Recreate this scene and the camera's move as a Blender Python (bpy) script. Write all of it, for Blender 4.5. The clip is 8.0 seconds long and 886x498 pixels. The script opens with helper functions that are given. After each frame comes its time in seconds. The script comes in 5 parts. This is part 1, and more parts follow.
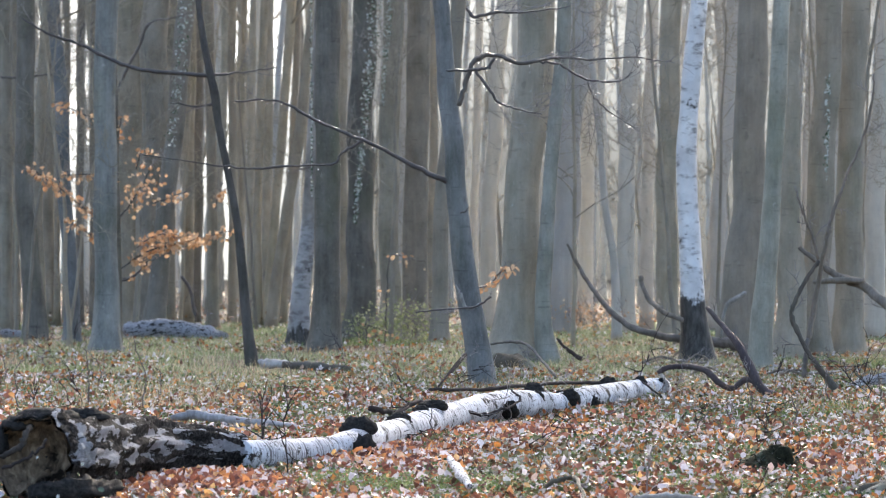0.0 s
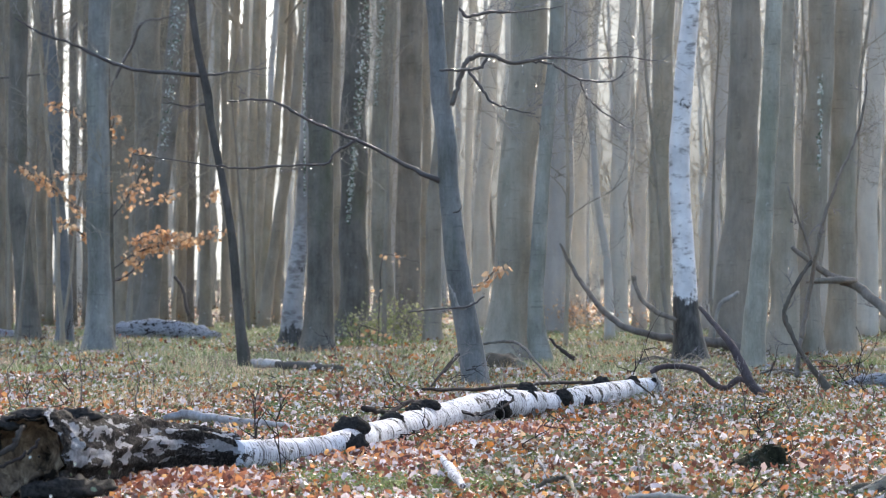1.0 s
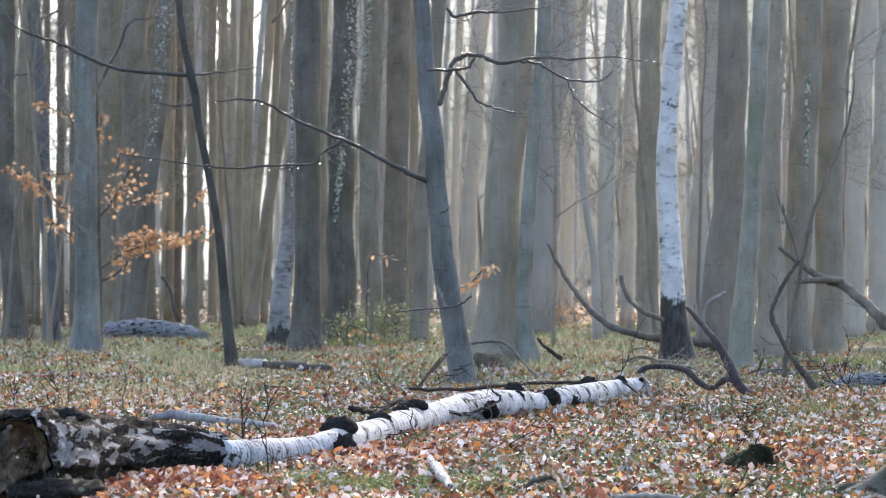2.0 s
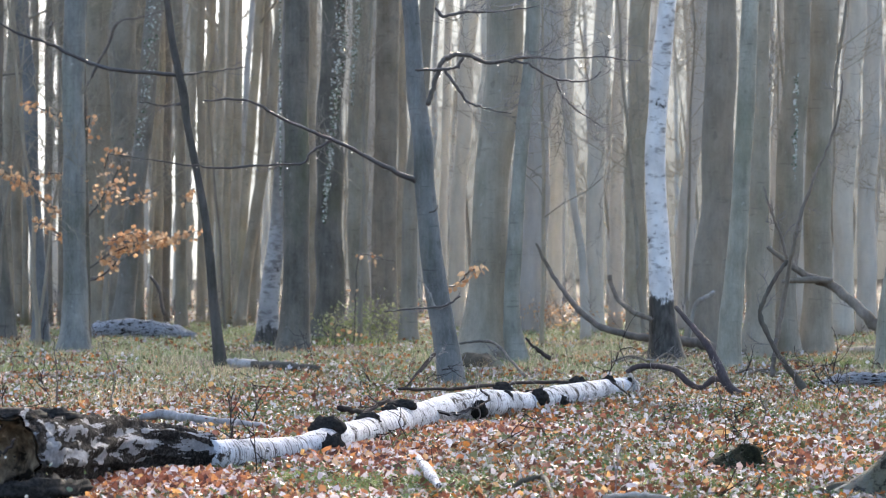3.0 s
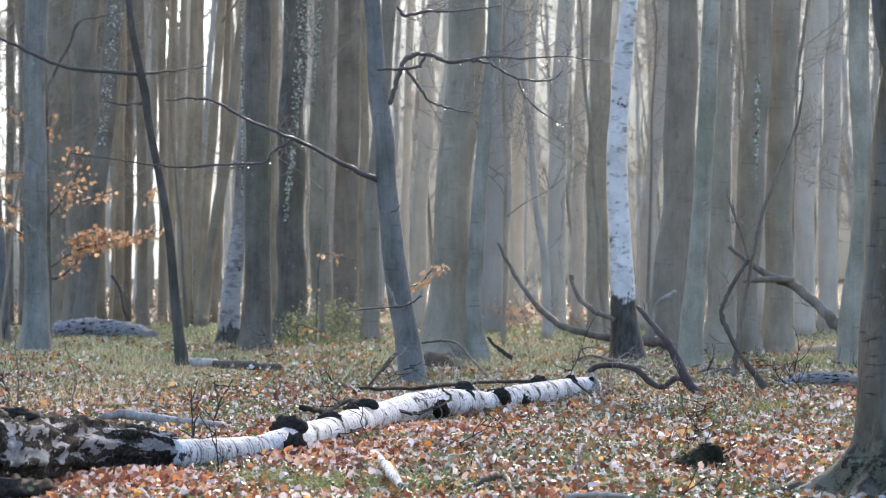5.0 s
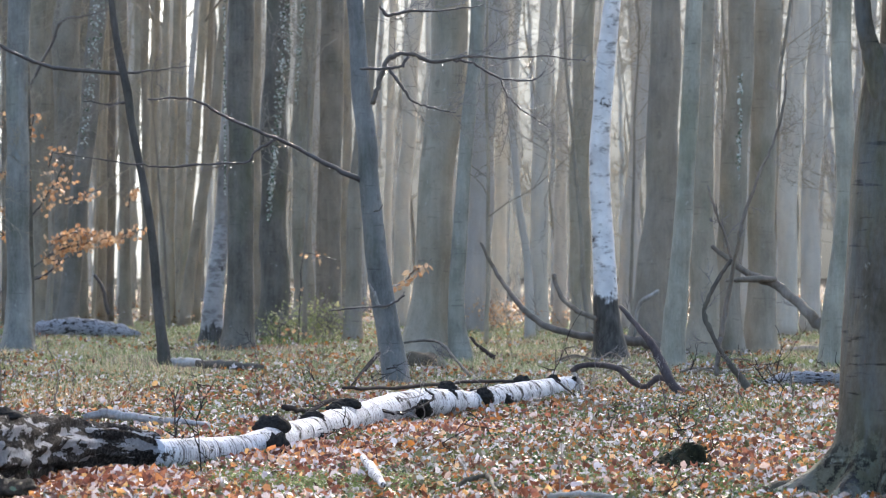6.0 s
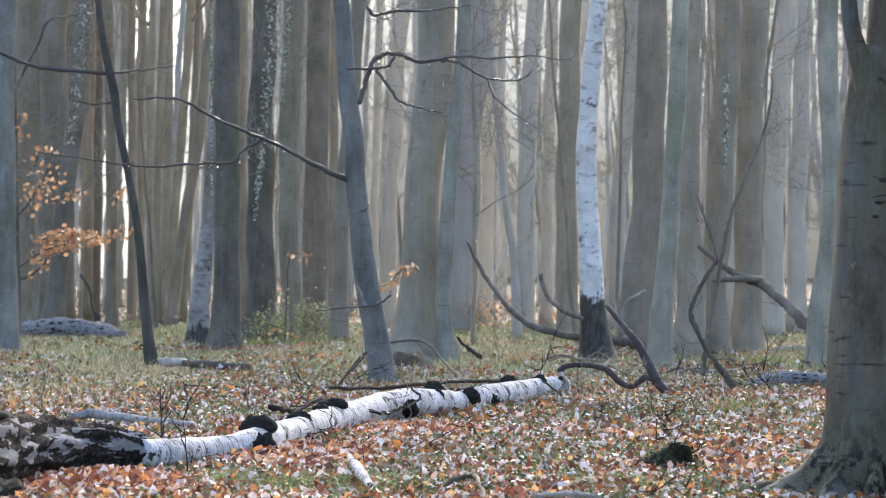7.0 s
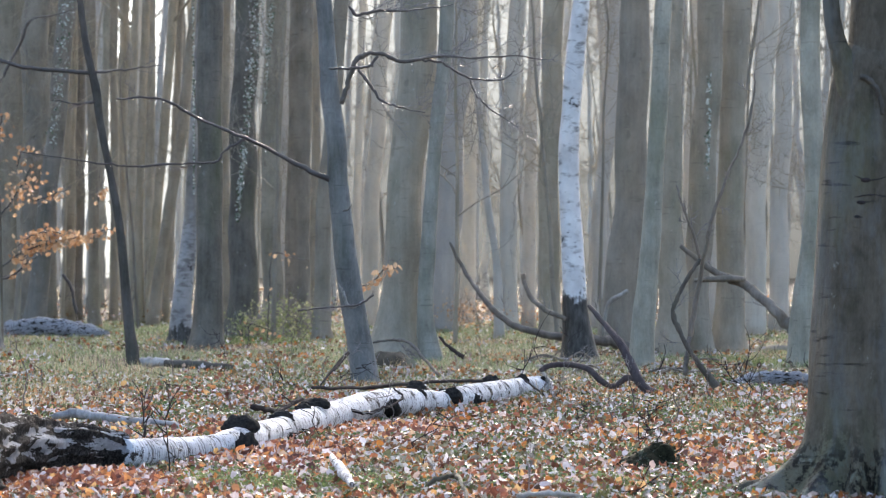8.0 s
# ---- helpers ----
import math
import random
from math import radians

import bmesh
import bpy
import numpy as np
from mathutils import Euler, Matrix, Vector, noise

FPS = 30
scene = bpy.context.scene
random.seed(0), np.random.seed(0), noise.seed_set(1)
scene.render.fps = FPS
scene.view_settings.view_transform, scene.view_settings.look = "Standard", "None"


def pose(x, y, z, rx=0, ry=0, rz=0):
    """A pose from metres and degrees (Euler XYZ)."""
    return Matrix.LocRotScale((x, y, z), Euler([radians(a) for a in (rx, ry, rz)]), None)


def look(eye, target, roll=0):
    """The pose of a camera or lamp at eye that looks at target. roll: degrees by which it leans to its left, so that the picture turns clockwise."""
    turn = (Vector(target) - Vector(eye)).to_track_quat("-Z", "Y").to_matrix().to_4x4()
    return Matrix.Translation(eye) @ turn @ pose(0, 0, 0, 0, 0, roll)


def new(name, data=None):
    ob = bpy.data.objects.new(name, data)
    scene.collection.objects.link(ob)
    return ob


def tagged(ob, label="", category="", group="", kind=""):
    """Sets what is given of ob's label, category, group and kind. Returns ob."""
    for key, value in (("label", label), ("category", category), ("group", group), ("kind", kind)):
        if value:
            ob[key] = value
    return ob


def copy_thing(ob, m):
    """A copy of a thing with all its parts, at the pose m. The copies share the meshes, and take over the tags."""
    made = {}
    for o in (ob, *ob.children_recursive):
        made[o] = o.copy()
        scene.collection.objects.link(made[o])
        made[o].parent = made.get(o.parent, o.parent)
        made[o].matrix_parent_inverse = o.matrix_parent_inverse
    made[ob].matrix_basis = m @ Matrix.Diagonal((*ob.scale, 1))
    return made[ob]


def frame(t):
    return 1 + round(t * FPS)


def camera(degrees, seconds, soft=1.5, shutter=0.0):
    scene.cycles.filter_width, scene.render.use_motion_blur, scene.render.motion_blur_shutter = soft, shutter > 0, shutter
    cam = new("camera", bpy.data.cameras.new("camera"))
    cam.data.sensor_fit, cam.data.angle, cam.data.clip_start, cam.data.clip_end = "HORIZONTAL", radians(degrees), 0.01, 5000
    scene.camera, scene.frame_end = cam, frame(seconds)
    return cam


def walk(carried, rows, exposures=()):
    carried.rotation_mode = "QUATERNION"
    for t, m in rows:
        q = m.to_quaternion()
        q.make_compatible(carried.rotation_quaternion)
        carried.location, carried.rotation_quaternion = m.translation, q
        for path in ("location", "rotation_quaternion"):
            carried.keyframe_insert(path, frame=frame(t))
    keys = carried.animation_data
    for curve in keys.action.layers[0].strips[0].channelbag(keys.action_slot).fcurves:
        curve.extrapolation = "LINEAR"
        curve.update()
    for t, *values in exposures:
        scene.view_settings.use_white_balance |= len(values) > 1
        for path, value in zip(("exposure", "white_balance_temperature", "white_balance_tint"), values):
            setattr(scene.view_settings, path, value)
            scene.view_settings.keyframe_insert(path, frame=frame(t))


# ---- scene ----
cam = camera(16.25, 8.0, soft=1.0)
EYE, TILT = 1.5, 0.30
cam.data.dof.use_dof, cam.data.dof.focus_distance, cam.data.dof.aperture_fstop = True, 27.5, 4.2
# seconds, turn to the right, pitch, roll, in degrees: a long lens panned from one spot
PAN = [
    (0.0, 0.0, 0.0, 0.0),
    (0.5, 0.051, -0.003, 0.0),
    (1.0, 0.131, -0.004, 0.0),
    (1.5, 0.253, -0.004, 0.0),
    (3.0, 0.574, -0.010, -0.006),
    (3.5, 0.716, -0.012, -0.008),
    (4.0, 0.893, -0.017, -0.010),
    (4.5, 1.089, -0.018, -0.014),
    (6.0, 1.597, -0.027, -0.018),
    (6.5, 1.716, -0.028, -0.020),
    (7.0, 1.844, -0.028, -0.022),
    (7.5, 1.997, -0.029, -0.027),
    (8.0, 2.169, -0.032, -0.031),
]
walk(cam, [(t, pose(0, 0, EYE, 90 + TILT + pitch, roll, -turn)) for t, turn, pitch, roll in PAN],
     exposures=[(0.0, 2.02), (8.0, 2.02)])

# ---- sky and sun ----
SUN_UP, SUN_RIGHT = 24.0, 7.0
world = bpy.data.worlds.new("misty_sky")
scene.world = world
world.use_nodes = True
wn = world.node_tree
wn.nodes.clear()
sky = wn.nodes.new("ShaderNodeTexSky")
sky.sky_type = "NISHITA"
sky.sun_disc = False
sky.sun_elevation, sky.sun_rotation = radians(SUN_UP), radians(SUN_RIGHT)
sky.air_density, sky.dust_density, sky.ozone_density = 0.92, 5.0, 1.2
wbg = wn.nodes.new("ShaderNodeBackground")
wbg.inputs["Strength"].default_value = 0.15
wout = wn.nodes.new("ShaderNodeOutputWorld")
wn.links.new(sky.outputs[0], wbg.inputs["Color"])
wn.links.new(wbg.outputs[0], wout.inputs["Surface"])
lamp = bpy.data.lights.new("sun", "SUN")
lamp.energy, lamp.angle, lamp.color = 1.2, radians(8.0), (1.0, 0.95, 0.9)
sun = new("sun", lamp)
sun.matrix_world = look((40 * math.sin(radians(SUN_RIGHT)), 40 * math.cos(radians(SUN_RIGHT)), 40 * math.tan(radians(SUN_UP))), (0, 0, 0))


# ---- materials ----
class Graph:
    """A small wrapper round a node tree."""

    def __init__(self, name, made=None):
        self.m = made or bpy.data.materials.new(name)
        self.m.use_nodes = True
        self.t = self.m.node_tree
        self.bsdf = self.t.nodes["Principled BSDF"]
        self.out = self.t.nodes["Material Output"]

    def add(self, kind, **values):
        n = self.t.nodes.new("ShaderNode" + kind)
        for key, v in values.items():
            self.put(n.inputs[key.replace("_", " ")], v)
        return n

    def put(self, socket, v):
        if isinstance(v, bpy.types.NodeSocket):
            self.t.links.new(v, socket)
        else:
            socket.default_value = v

    def coords(self, scale=(1, 1, 1)):
        c = self.add("TexCoord")
        return self.add("Mapping", Vector=c.outputs["Object"], Scale=scale).outputs[0]

    def noise(self, vector, scale, detail=4.0, rough=0.6):
        return self.add("TexNoise", Vector=vector, Scale=scale, Detail=detail, Roughness=rough).outputs[0]

    def ramp(self, fac, stops):
        r = self.add("ValToRGB", Fac=fac)
        e = r.color_ramp.elements
        while len(e) < len(stops):
            e.new(0.5)
        for k, (p, c) in zip(e, stops):
            k.position, k.color = p, (*c, 1) if len(c) == 3 else c
        return r.outputs[0]

    def step(self, fac, lo, hi):
        return self.add("MapRange", Value=fac, From_Min=lo, From_Max=hi).outputs[0]

    def math(self, op, a, b=0.0):
        n = self.t.nodes.new("ShaderNodeMath")
        n.operation = op
        self.put(n.inputs[0], a)
        self.put(n.inputs[1], b)
        return n.outputs[0]

    def mix(self, fac, a, b, blend="MIX"):
        n = self.t.nodes.new("ShaderNodeMix")
        n.data_type, n.blend_type = "RGBA", blend
        self.put(n.inputs[0], fac)
        self.put(n.inputs[6], a if isinstance(a, bpy.types.NodeSocket) else (*a, 1))
        self.put(n.inputs[7], b if isinstance(b, bpy.types.NodeSocket) else (*b, 1))
        return n.outputs[2]

    def done(self, colour, rough=0.8, height=None, strength=0.5, distance=0.01, spec=0.3):
        self.put(self.bsdf.inputs["Base Color"], colour)
        self.put(self.bsdf.inputs["Roughness"], rough)
        self.put(self.bsdf.inputs["Specular IOR Level"], spec)
        if height is not None:
            b = self.add("Bump", Height=height, Strength=strength, Distance=distance)
            self.t.links.new(b.outputs[0], self.bsdf.inputs["Normal"])
        return self.m


def bark(name, dark, light, green=(0.11, 0.13, 0.07), moss=0.35, scars=0.35, rough=0.8, spec=0.12):
    """Smooth or furrowed bark: mottling, algae patches, thin cross scars, lichen spots, some change from tree to tree."""
    g = Graph(name)
    info = g.add("ObjectInfo")
    shift = g.add("VectorMath", )
    shift.operation = "ADD"
    g.put(shift.inputs[0], g.add("TexCoord").outputs["Object"])
    g.put(shift.inputs[1], g.add("CombineXYZ", X=g.math("MULTIPLY", info.outputs["Random"], 37.0), Z=g.math("MULTIPLY", info.outputs["Random"], 91.0)).outputs[0])

    def c(*scale):
        return g.add("Mapping", Vector=shift.outputs[0], Scale=scale).outputs[0]
    wide = g.noise(c(1, 1, 0.6), 2.6, 5)
    fine = g.noise(c(22, 22, 11), 1.5, 6, 0.75)
    long = g.noise(c(16, 16, 0.8), 1.0, 4)
    tone = g.math("ADD", g.math("MULTIPLY", wide, 0.55), g.math("ADD", g.math("MULTIPLY", long, 0.2), g.math("MULTIPLY", fine, 0.25)))
    col = g.ramp(tone, [(0.36, dark), (0.64, light)])
    col = g.mix(g.math("MULTIPLY", g.step(g.noise(c(1.4, 1.4, 0.5), 1.3, 5), 0.5, 0.7), moss), col, green)
    if scars:
        s = g.step(g.noise(c(2.6, 2.6, 24), 1.0, 4, 0.6), 0.62, 0.70)
        col = g.mix(g.math("MULTIPLY", s, scars), col, tuple(v * 0.3 for v in dark))
        spot = g.step(g.noise(c(7, 7, 5), 1.0, 4, 0.7), 0.66, 0.72)
        col = g.mix(g.math("MULTIPLY", spot, 0.35), col, (0.55, 0.57, 0.54))
    knots = g.step(g.noise(c(5, 5, 4), 1.0, 2, 0.4), 0.71, 0.76)
    col = g.mix(g.math("MULTIPLY", knots, 0.3), col, tuple(v * 0.4 for v in dark))
    col = g.mix(1.0, col, g.ramp(info.outputs["Random"], [(0.0, (0.78, 0.79, 0.82)), (1.0, (1.18, 1.15, 1.08))]), "MULTIPLY")
    return g.done(col, rough, g.math("ADD", fine, g.math("MULTIPLY", long, 1.5)), 0.8, 0.015, spec)


beech_bark = bark("beech_bark", (0.20, 0.195, 0.165), (0.44, 0.43, 0.375))
blue_bark = bark("blue_grey_bark", (0.11, 0.114, 0.112), (0.31, 0.318, 0.315), moss=0.25)
# Darkest beech copy: shade on the left-hand trunks is in this colour.
dim_bark = bark("dim_beech_bark", (0.085, 0.08, 0.071), (0.22, 0.206, 0.186), moss=0.4)
def foot_mossy():
    """Grey-brown beech bark with fine creases round the stem, pale lichen and dark stains low down; cleft shade and
    bluish light are painted in.
    """
    m = bark("furrowed_beech_bark", (0.045, 0.039, 0.031), (0.175, 0.155, 0.127), moss=0.5, scars=0.8)
    g = Graph(m.name, m)
    old = g.bsdf.inputs["Base Color"].links[0].from_socket
    z = g.add("SeparateXYZ", Vector=g.add("TexCoord").outputs["Object"]).outputs["Z"]
    blot = g.noise(g.coords((5, 5, 4)), 1.0, 5, 0.7)
    low = g.step(z, 0.42, 0.10)
    col = g.mix(g.math("MULTIPLY", g.math("MULTIPLY", g.step(blot, 0.50, 0.56), low), 0.8), old, (0.15, 0.168, 0.14))
    # Dark blotches: stains, and the shade of the root clefts put into colour.
    dark = g.step(g.noise(g.coords((9, 9, 7)), 1.0, 6, 0.75), 0.49, 0.56)
    col = g.mix(g.math("MULTIPLY", g.math("MULTIPLY", dark, g.step(z, 0.55, 0.22)), 0.95), col, (0.014, 0.012, 0.01))
    # Bluish streaks paint the cool light on the trunk into its bark.
    blue = g.step(g.noise(g.coords((3, 3, 0.9)), 1.0, 5, 0.7), 0.48, 0.66)
    col = g.mix(g.math("MULTIPLY", blue, 0.5), col, (0.17, 0.184, 0.196))
    g.put(g.bsdf.inputs["Base Color"], col)
    return m


foot_bark = foot_mossy()
# Moss patches; the base colour is darkened for the shade at the roots.
root_bark = bark("mossy_root_bark", (0.028, 0.024, 0.018), (0.13, 0.115, 0.09), green=(0.27, 0.30, 0.23), moss=0.7, scars=0.5)
# Far trunks: the mist before them is put into this pale bark colour.
hazed_bark = bark("hazed_beech_bark", (0.425, 0.40, 0.36), (0.57, 0.54, 0.49), moss=0.12, scars=0.2)
dark_bark = bark("dark_wet_bark", (0.045, 0.041, 0.038), (0.15, 0.138, 0.126), moss=0.2, scars=0)
# Darker copy of the brown bark for shaded trunks; shade is in the colour.
shade_bark = bark("brown_shade_bark", (0.165, 0.15, 0.126), (0.335, 0.306, 0.262), moss=0.25)
# Brown lightened for thinner mist, so the haze sits in this colour too.
brown_bark = bark("brown_beech_bark", (0.235, 0.211, 0.173), (0.40, 0.364, 0.304), moss=0.3, scars=0.35)
twig_bark = bark("twig_bark", (0.05, 0.045, 0.045), (0.14, 0.122, 0.115), moss=0.1, scars=0, rough=0.45, spec=0.4)
# Fine twigs lightened in colour, as haze would pale them.
fine_bark = bark("fine_twig_bark", (0.10, 0.09, 0.09), (0.30, 0.27, 0.265), moss=0.1, scars=0, rough=0.4, spec=0.5)
wet_bark = bark("wet_branch_bark", (0.018, 0.015, 0.016), (0.075, 0.064, 0.066), moss=0.1, scars=0, rough=0.85, spec=0.06)
limb_bark = bark("wet_limb_bark", (0.034, 0.027, 0.029), (0.125, 0.103, 0.108), moss=0.1, scars=0, rough=0.7, spec=0.12)
pale_wood = bark("pale_birch_branch", (0.16, 0.152, 0.15), (0.66, 0.65, 0.66), moss=0.3, scars=0)
# Dead limbs greyed in colour for the mist before them.
dead_bark = bark("dead_limb_bark", (0.085, 0.074, 0.065), (0.29, 0.258, 0.232), moss=0.25, scars=0)
grey_wood = bark("weathered_branch_bark", (0.16, 0.15, 0.14), (0.46, 0.45, 0.44), moss=0.25, scars=0)


def birch_bark(name, along, foot=None, bands=0.535, tone=1.0, top=None):
    """White birch bark with dark cross bands; foot: height below which it is black and furrowed; top: height above which the bark is brown. along: the axis of the stem."""
    g = Graph(name)
    k = [4.5, 4.5, 4.5]
    k["xyz".index(along)] = 11.0
    c = g.coords(tuple(k))
    band = g.noise(c, 1.0, 5, 0.65)
    patch = g.noise(g.coords(), 2.2, 5, 0.6)
    white = g.ramp(patch, [(0.3, (0.46 * tone, 0.46 * tone, 0.48 * tone)), (0.62, (0.74 * tone, 0.74 * tone, 0.755 * tone))])
    col = g.mix(g.math("MULTIPLY", g.step(band, bands, bands + 0.12), 0.75), white, (0.10, 0.09, 0.09))
    blotch = g.step(g.noise(g.coords((4, 4, 4)), 1.0, 5, 0.7), 0.63, 0.67)
    col = g.mix(blotch, col, (0.04, 0.037, 0.035))
    if foot is not None:
        sep = g.add("SeparateXYZ", Vector=g.add("TexCoord").outputs["Object"])
        edge = g.math("ADD", sep.outputs["Z"], g.math("MULTIPLY", g.noise(g.coords((7, 7, 4)), 1.0, 5, 0.7), -1.1))
        col = g.mix(g.step(edge, foot - 0.50, foot - 0.60), col, g.ramp(g.noise(g.coords((16, 16, 5)), 1.0, 5), [(0.35, (0.018, 0.017, 0.016)), (0.7, (0.09, 0.085, 0.08))]))
        if top is not None:
            brown = g.ramp(patch, [(0.3, (0.12, 0.11, 0.10)), (0.7, (0.34, 0.32, 0.30))])
            col = g.mix(g.step(edge, top - 0.7, top - 0.4), col, brown)
    return g.done(col, 0.55, band, 0.5, 0.01, 0.4)


birch_white = birch_bark("birch_bark", "z", 1.0)
snag_white = birch_bark("flaking_birch_bark", "z", 0.30, 0.49, 0.5, 2.3)


def ringed_bark():
    """Bark of the fallen birch: rings round the stem, whose direction is stored in the mesh as a length along it."""
    g = Graph("ringed_birch_bark")
    a = g.add("Attribute")
    a.attribute_name = "along"
    sep = g.add("SeparateXYZ", Vector=a.outputs["Vector"])
    v = g.add("CombineXYZ", X=g.math("MULTIPLY", sep.outputs["X"], 34.0), Y=g.math("MULTIPLY", sep.outputs["Y"], 0.35), Z=g.math("MULTIPLY", sep.outputs["Z"], 0.35))
    drift = g.noise(v.outputs[0], 0.6, 3, 0.6)
    turn = g.math("ADD", g.math("MULTIPLY", sep.outputs["X"], 175.0), g.math("MULTIPLY", drift, 19.0))
    wave = g.math("MULTIPLY", g.math("ADD", g.math("SINE", turn), 1.0), 0.5)
    band = g.math("MULTIPLY", wave, g.step(g.noise(v.outputs[0], 0.22, 5, 0.75), 0.36, 0.60))
    patch = g.noise(g.coords(), 3.0, 5, 0.65)
    white = g.ramp(patch, [(0.3, (0.30, 0.305, 0.33)), (0.46, (0.52, 0.535, 0.575)), (0.64, (0.69, 0.71, 0.76))])
    col = g.mix(g.math("MULTIPLY", g.step(band, 0.42, 0.72), 0.8), white, (0.12, 0.112, 0.11))
    dash = g.noise(g.add("CombineXYZ", X=g.math("MULTIPLY", sep.outputs["X"], 46.0), Y=g.math("MULTIPLY", sep.outputs["Y"], 5.0), Z=g.math("MULTIPLY", sep.outputs["Z"], 5.0)).outputs[0], 1.0, 4, 0.65)
    col = g.mix(g.math("MULTIPLY", g.step(dash, 0.57, 0.63), 0.9), col, (0.03, 0.027, 0.026))
    col = g.mix(g.step(g.noise(g.coords(), 5.5, 6, 0.8), 0.55, 0.585), col, (0.05, 0.045, 0.042))
    return g.done(col, 0.85, band, 0.6, 0.012, 0.1)


def flaked_bark(name, cover, grain=1.0, moss=0.0):
    """Black furrowed bark with flakes of white left on it; a lower cover leaves more white; moss: black moss that hides the white along the ridge and underneath."""
    g = Graph(name)
    a = g.add("Attribute")
    a.attribute_name = "along"
    sep = g.add("SeparateXYZ", Vector=a.outputs["Vector"])
    v = g.add("CombineXYZ", X=g.math("MULTIPLY", sep.outputs["X"], 3.4 * grain), Y=g.math("MULTIPLY", sep.outputs["Y"], 2.4 * grain), Z=g.math("MULTIPLY", sep.outputs["Z"], 2.4 * grain))
    c = g.coords()
    rough = g.noise(c, 32, 6, 0.8)
    n = g.math("ADD", g.noise(v.outputs[0], 1.0, 4, 0.55), g.math("MULTIPLY", g.math("SUBTRACT", rough, 0.5), 0.22))
    n = g.math("SUBTRACT", n, g.math("MULTIPLY", g.step(g.math("ABSOLUTE", g.math("ADD", sep.outputs["Y"], 0.28)), 0.32, 0.75), moss))
    black = g.ramp(rough, [(0.34, (0.012, 0.012, 0.012)), (0.5, (0.055, 0.051, 0.05)), (0.66, (0.19, 0.178, 0.174))])
    white = g.ramp(g.noise(c, 30, 4), [(0.3, (0.40, 0.41, 0.45)), (0.7, (0.70, 0.71, 0.76))])
    col = g.mix(g.step(n, cover, cover + 0.018), black, white)
    return g.done(col, 0.9, g.math("ADD", g.math("MULTIPLY", rough, 1.5), n), 1.0, 0.05, 0.03)


ringed, butt, log_white = ringed_bark(), flaked_bark("black_birch_bark", 0.50, 1.15, 0.10), flaked_bark("old_birch_log_bark", 0.44, 2.6)


def plain(name, a, b, scale, rough=0.8, strength=0.5):
    g = Graph(name)
    n = g.noise(g.coords(), scale, 6, 0.65)
    return g.done(g.ramp(n, [(0.32, a), (0.68, b)]), rough, n, strength, 0.01, 0.06)


conk = plain("black_conk", (0.010, 0.010, 0.010), (0.045, 0.042, 0.04), 40, 0.85)


def rotten_wood():
    g = Graph("rotten_end_wood")
    streak = g.noise(g.coords((16, 16, 3)), 1.0, 5, 0.7)
    blotch = g.noise(g.coords(), 5.0, 4, 0.6)
    col = g.ramp(streak, [(0.3, (0.07, 0.052, 0.04)), (0.5, (0.25, 0.185, 0.13)), (0.7, (0.48, 0.38, 0.27))])
    col = g.mix(g.step(blotch, 0.52, 0.64), col, (0.02, 0.016, 0.013))
    return g.done(col, 0.95, g.math("ADD", streak, blotch), 1.0, 0.05, 0.05)


end_wood = rotten_wood()
moss_mat = plain("moss", (0.006, 0.007, 0.005), (0.035, 0.036, 0.022), 30, 0.95, 1.0)


def leafy(name, stops, rough=0.42, through_light=0.45, spec=0.5, dull=None):
    """Leaves whose colour differs from leaf to leaf; light passes through them."""
    g = Graph(name)
    r = g.add("NewGeometry").outputs["Random Per Island"]
    col = g.ramp(r, stops)
    if dull:
        col = g.mix(g.math("MULTIPLY", g.step(g.noise(g.coords((0.55, 0.3, 1)), 1.0, 3), 0.42, 0.62), 0.85), col, g.ramp(r, dull))
    col = g.mix(0.35, col, g.ramp(g.noise(g.coords(), 60, 3), [(0.3, (0.3, 0.27, 0.25)), (0.7, (1.0, 1.0, 1.0))]), "MULTIPLY")
    m = g.done(col, rough, None, spec=spec)
    tr = g.add("BsdfTranslucent", Color=col)
    mx = g.add("MixShader", Fac=through_light)
    g.t.links.new(g.bsdf.outputs[0], mx.inputs[1])
    g.t.links.new(tr.outputs[0], mx.inputs[2])
    g.t.links.new(mx.outputs[0], g.out.inputs["Surface"])
    return m


# White and lilac stops: pale undersides, and wet sheen put into colour.
litter_mat = leafy("fallen_leaf", [(0.0, (0.06, 0.035, 0.022)), (0.12, (0.17, 0.07, 0.035)), (0.22, (0.40, 0.13, 0.04)), (0.30, (0.60, 0.24, 0.06)), (0.38, (0.30, 0.15, 0.08)), (0.46, (0.09, 0.085, 0.04)), (0.60, (0.12, 0.13, 0.065)), (0.72, (0.28, 0.26, 0.25)),
                                   (0.81, (0.46, 0.45, 0.50)), (0.91, (0.64, 0.64, 0.72)), (0.95, (0.78, 0.78, 0.84)), (1.0, (0.22, 0.17, 0.13))], 0.45, 0.3, 0.3,
                   dull=[(0.0, (0.05, 0.035, 0.025)), (0.2, (0.16, 0.10, 0.065)), (0.3, (0.40, 0.20, 0.08)), (0.45, (0.13, 0.15, 0.06)), (0.66, (0.22, 0.23, 0.15)), (0.84, (0.48, 0.49, 0.50)), (0.95, (0.74, 0.75, 0.79)), (1.0, (0.13, 0.11, 0.07))])
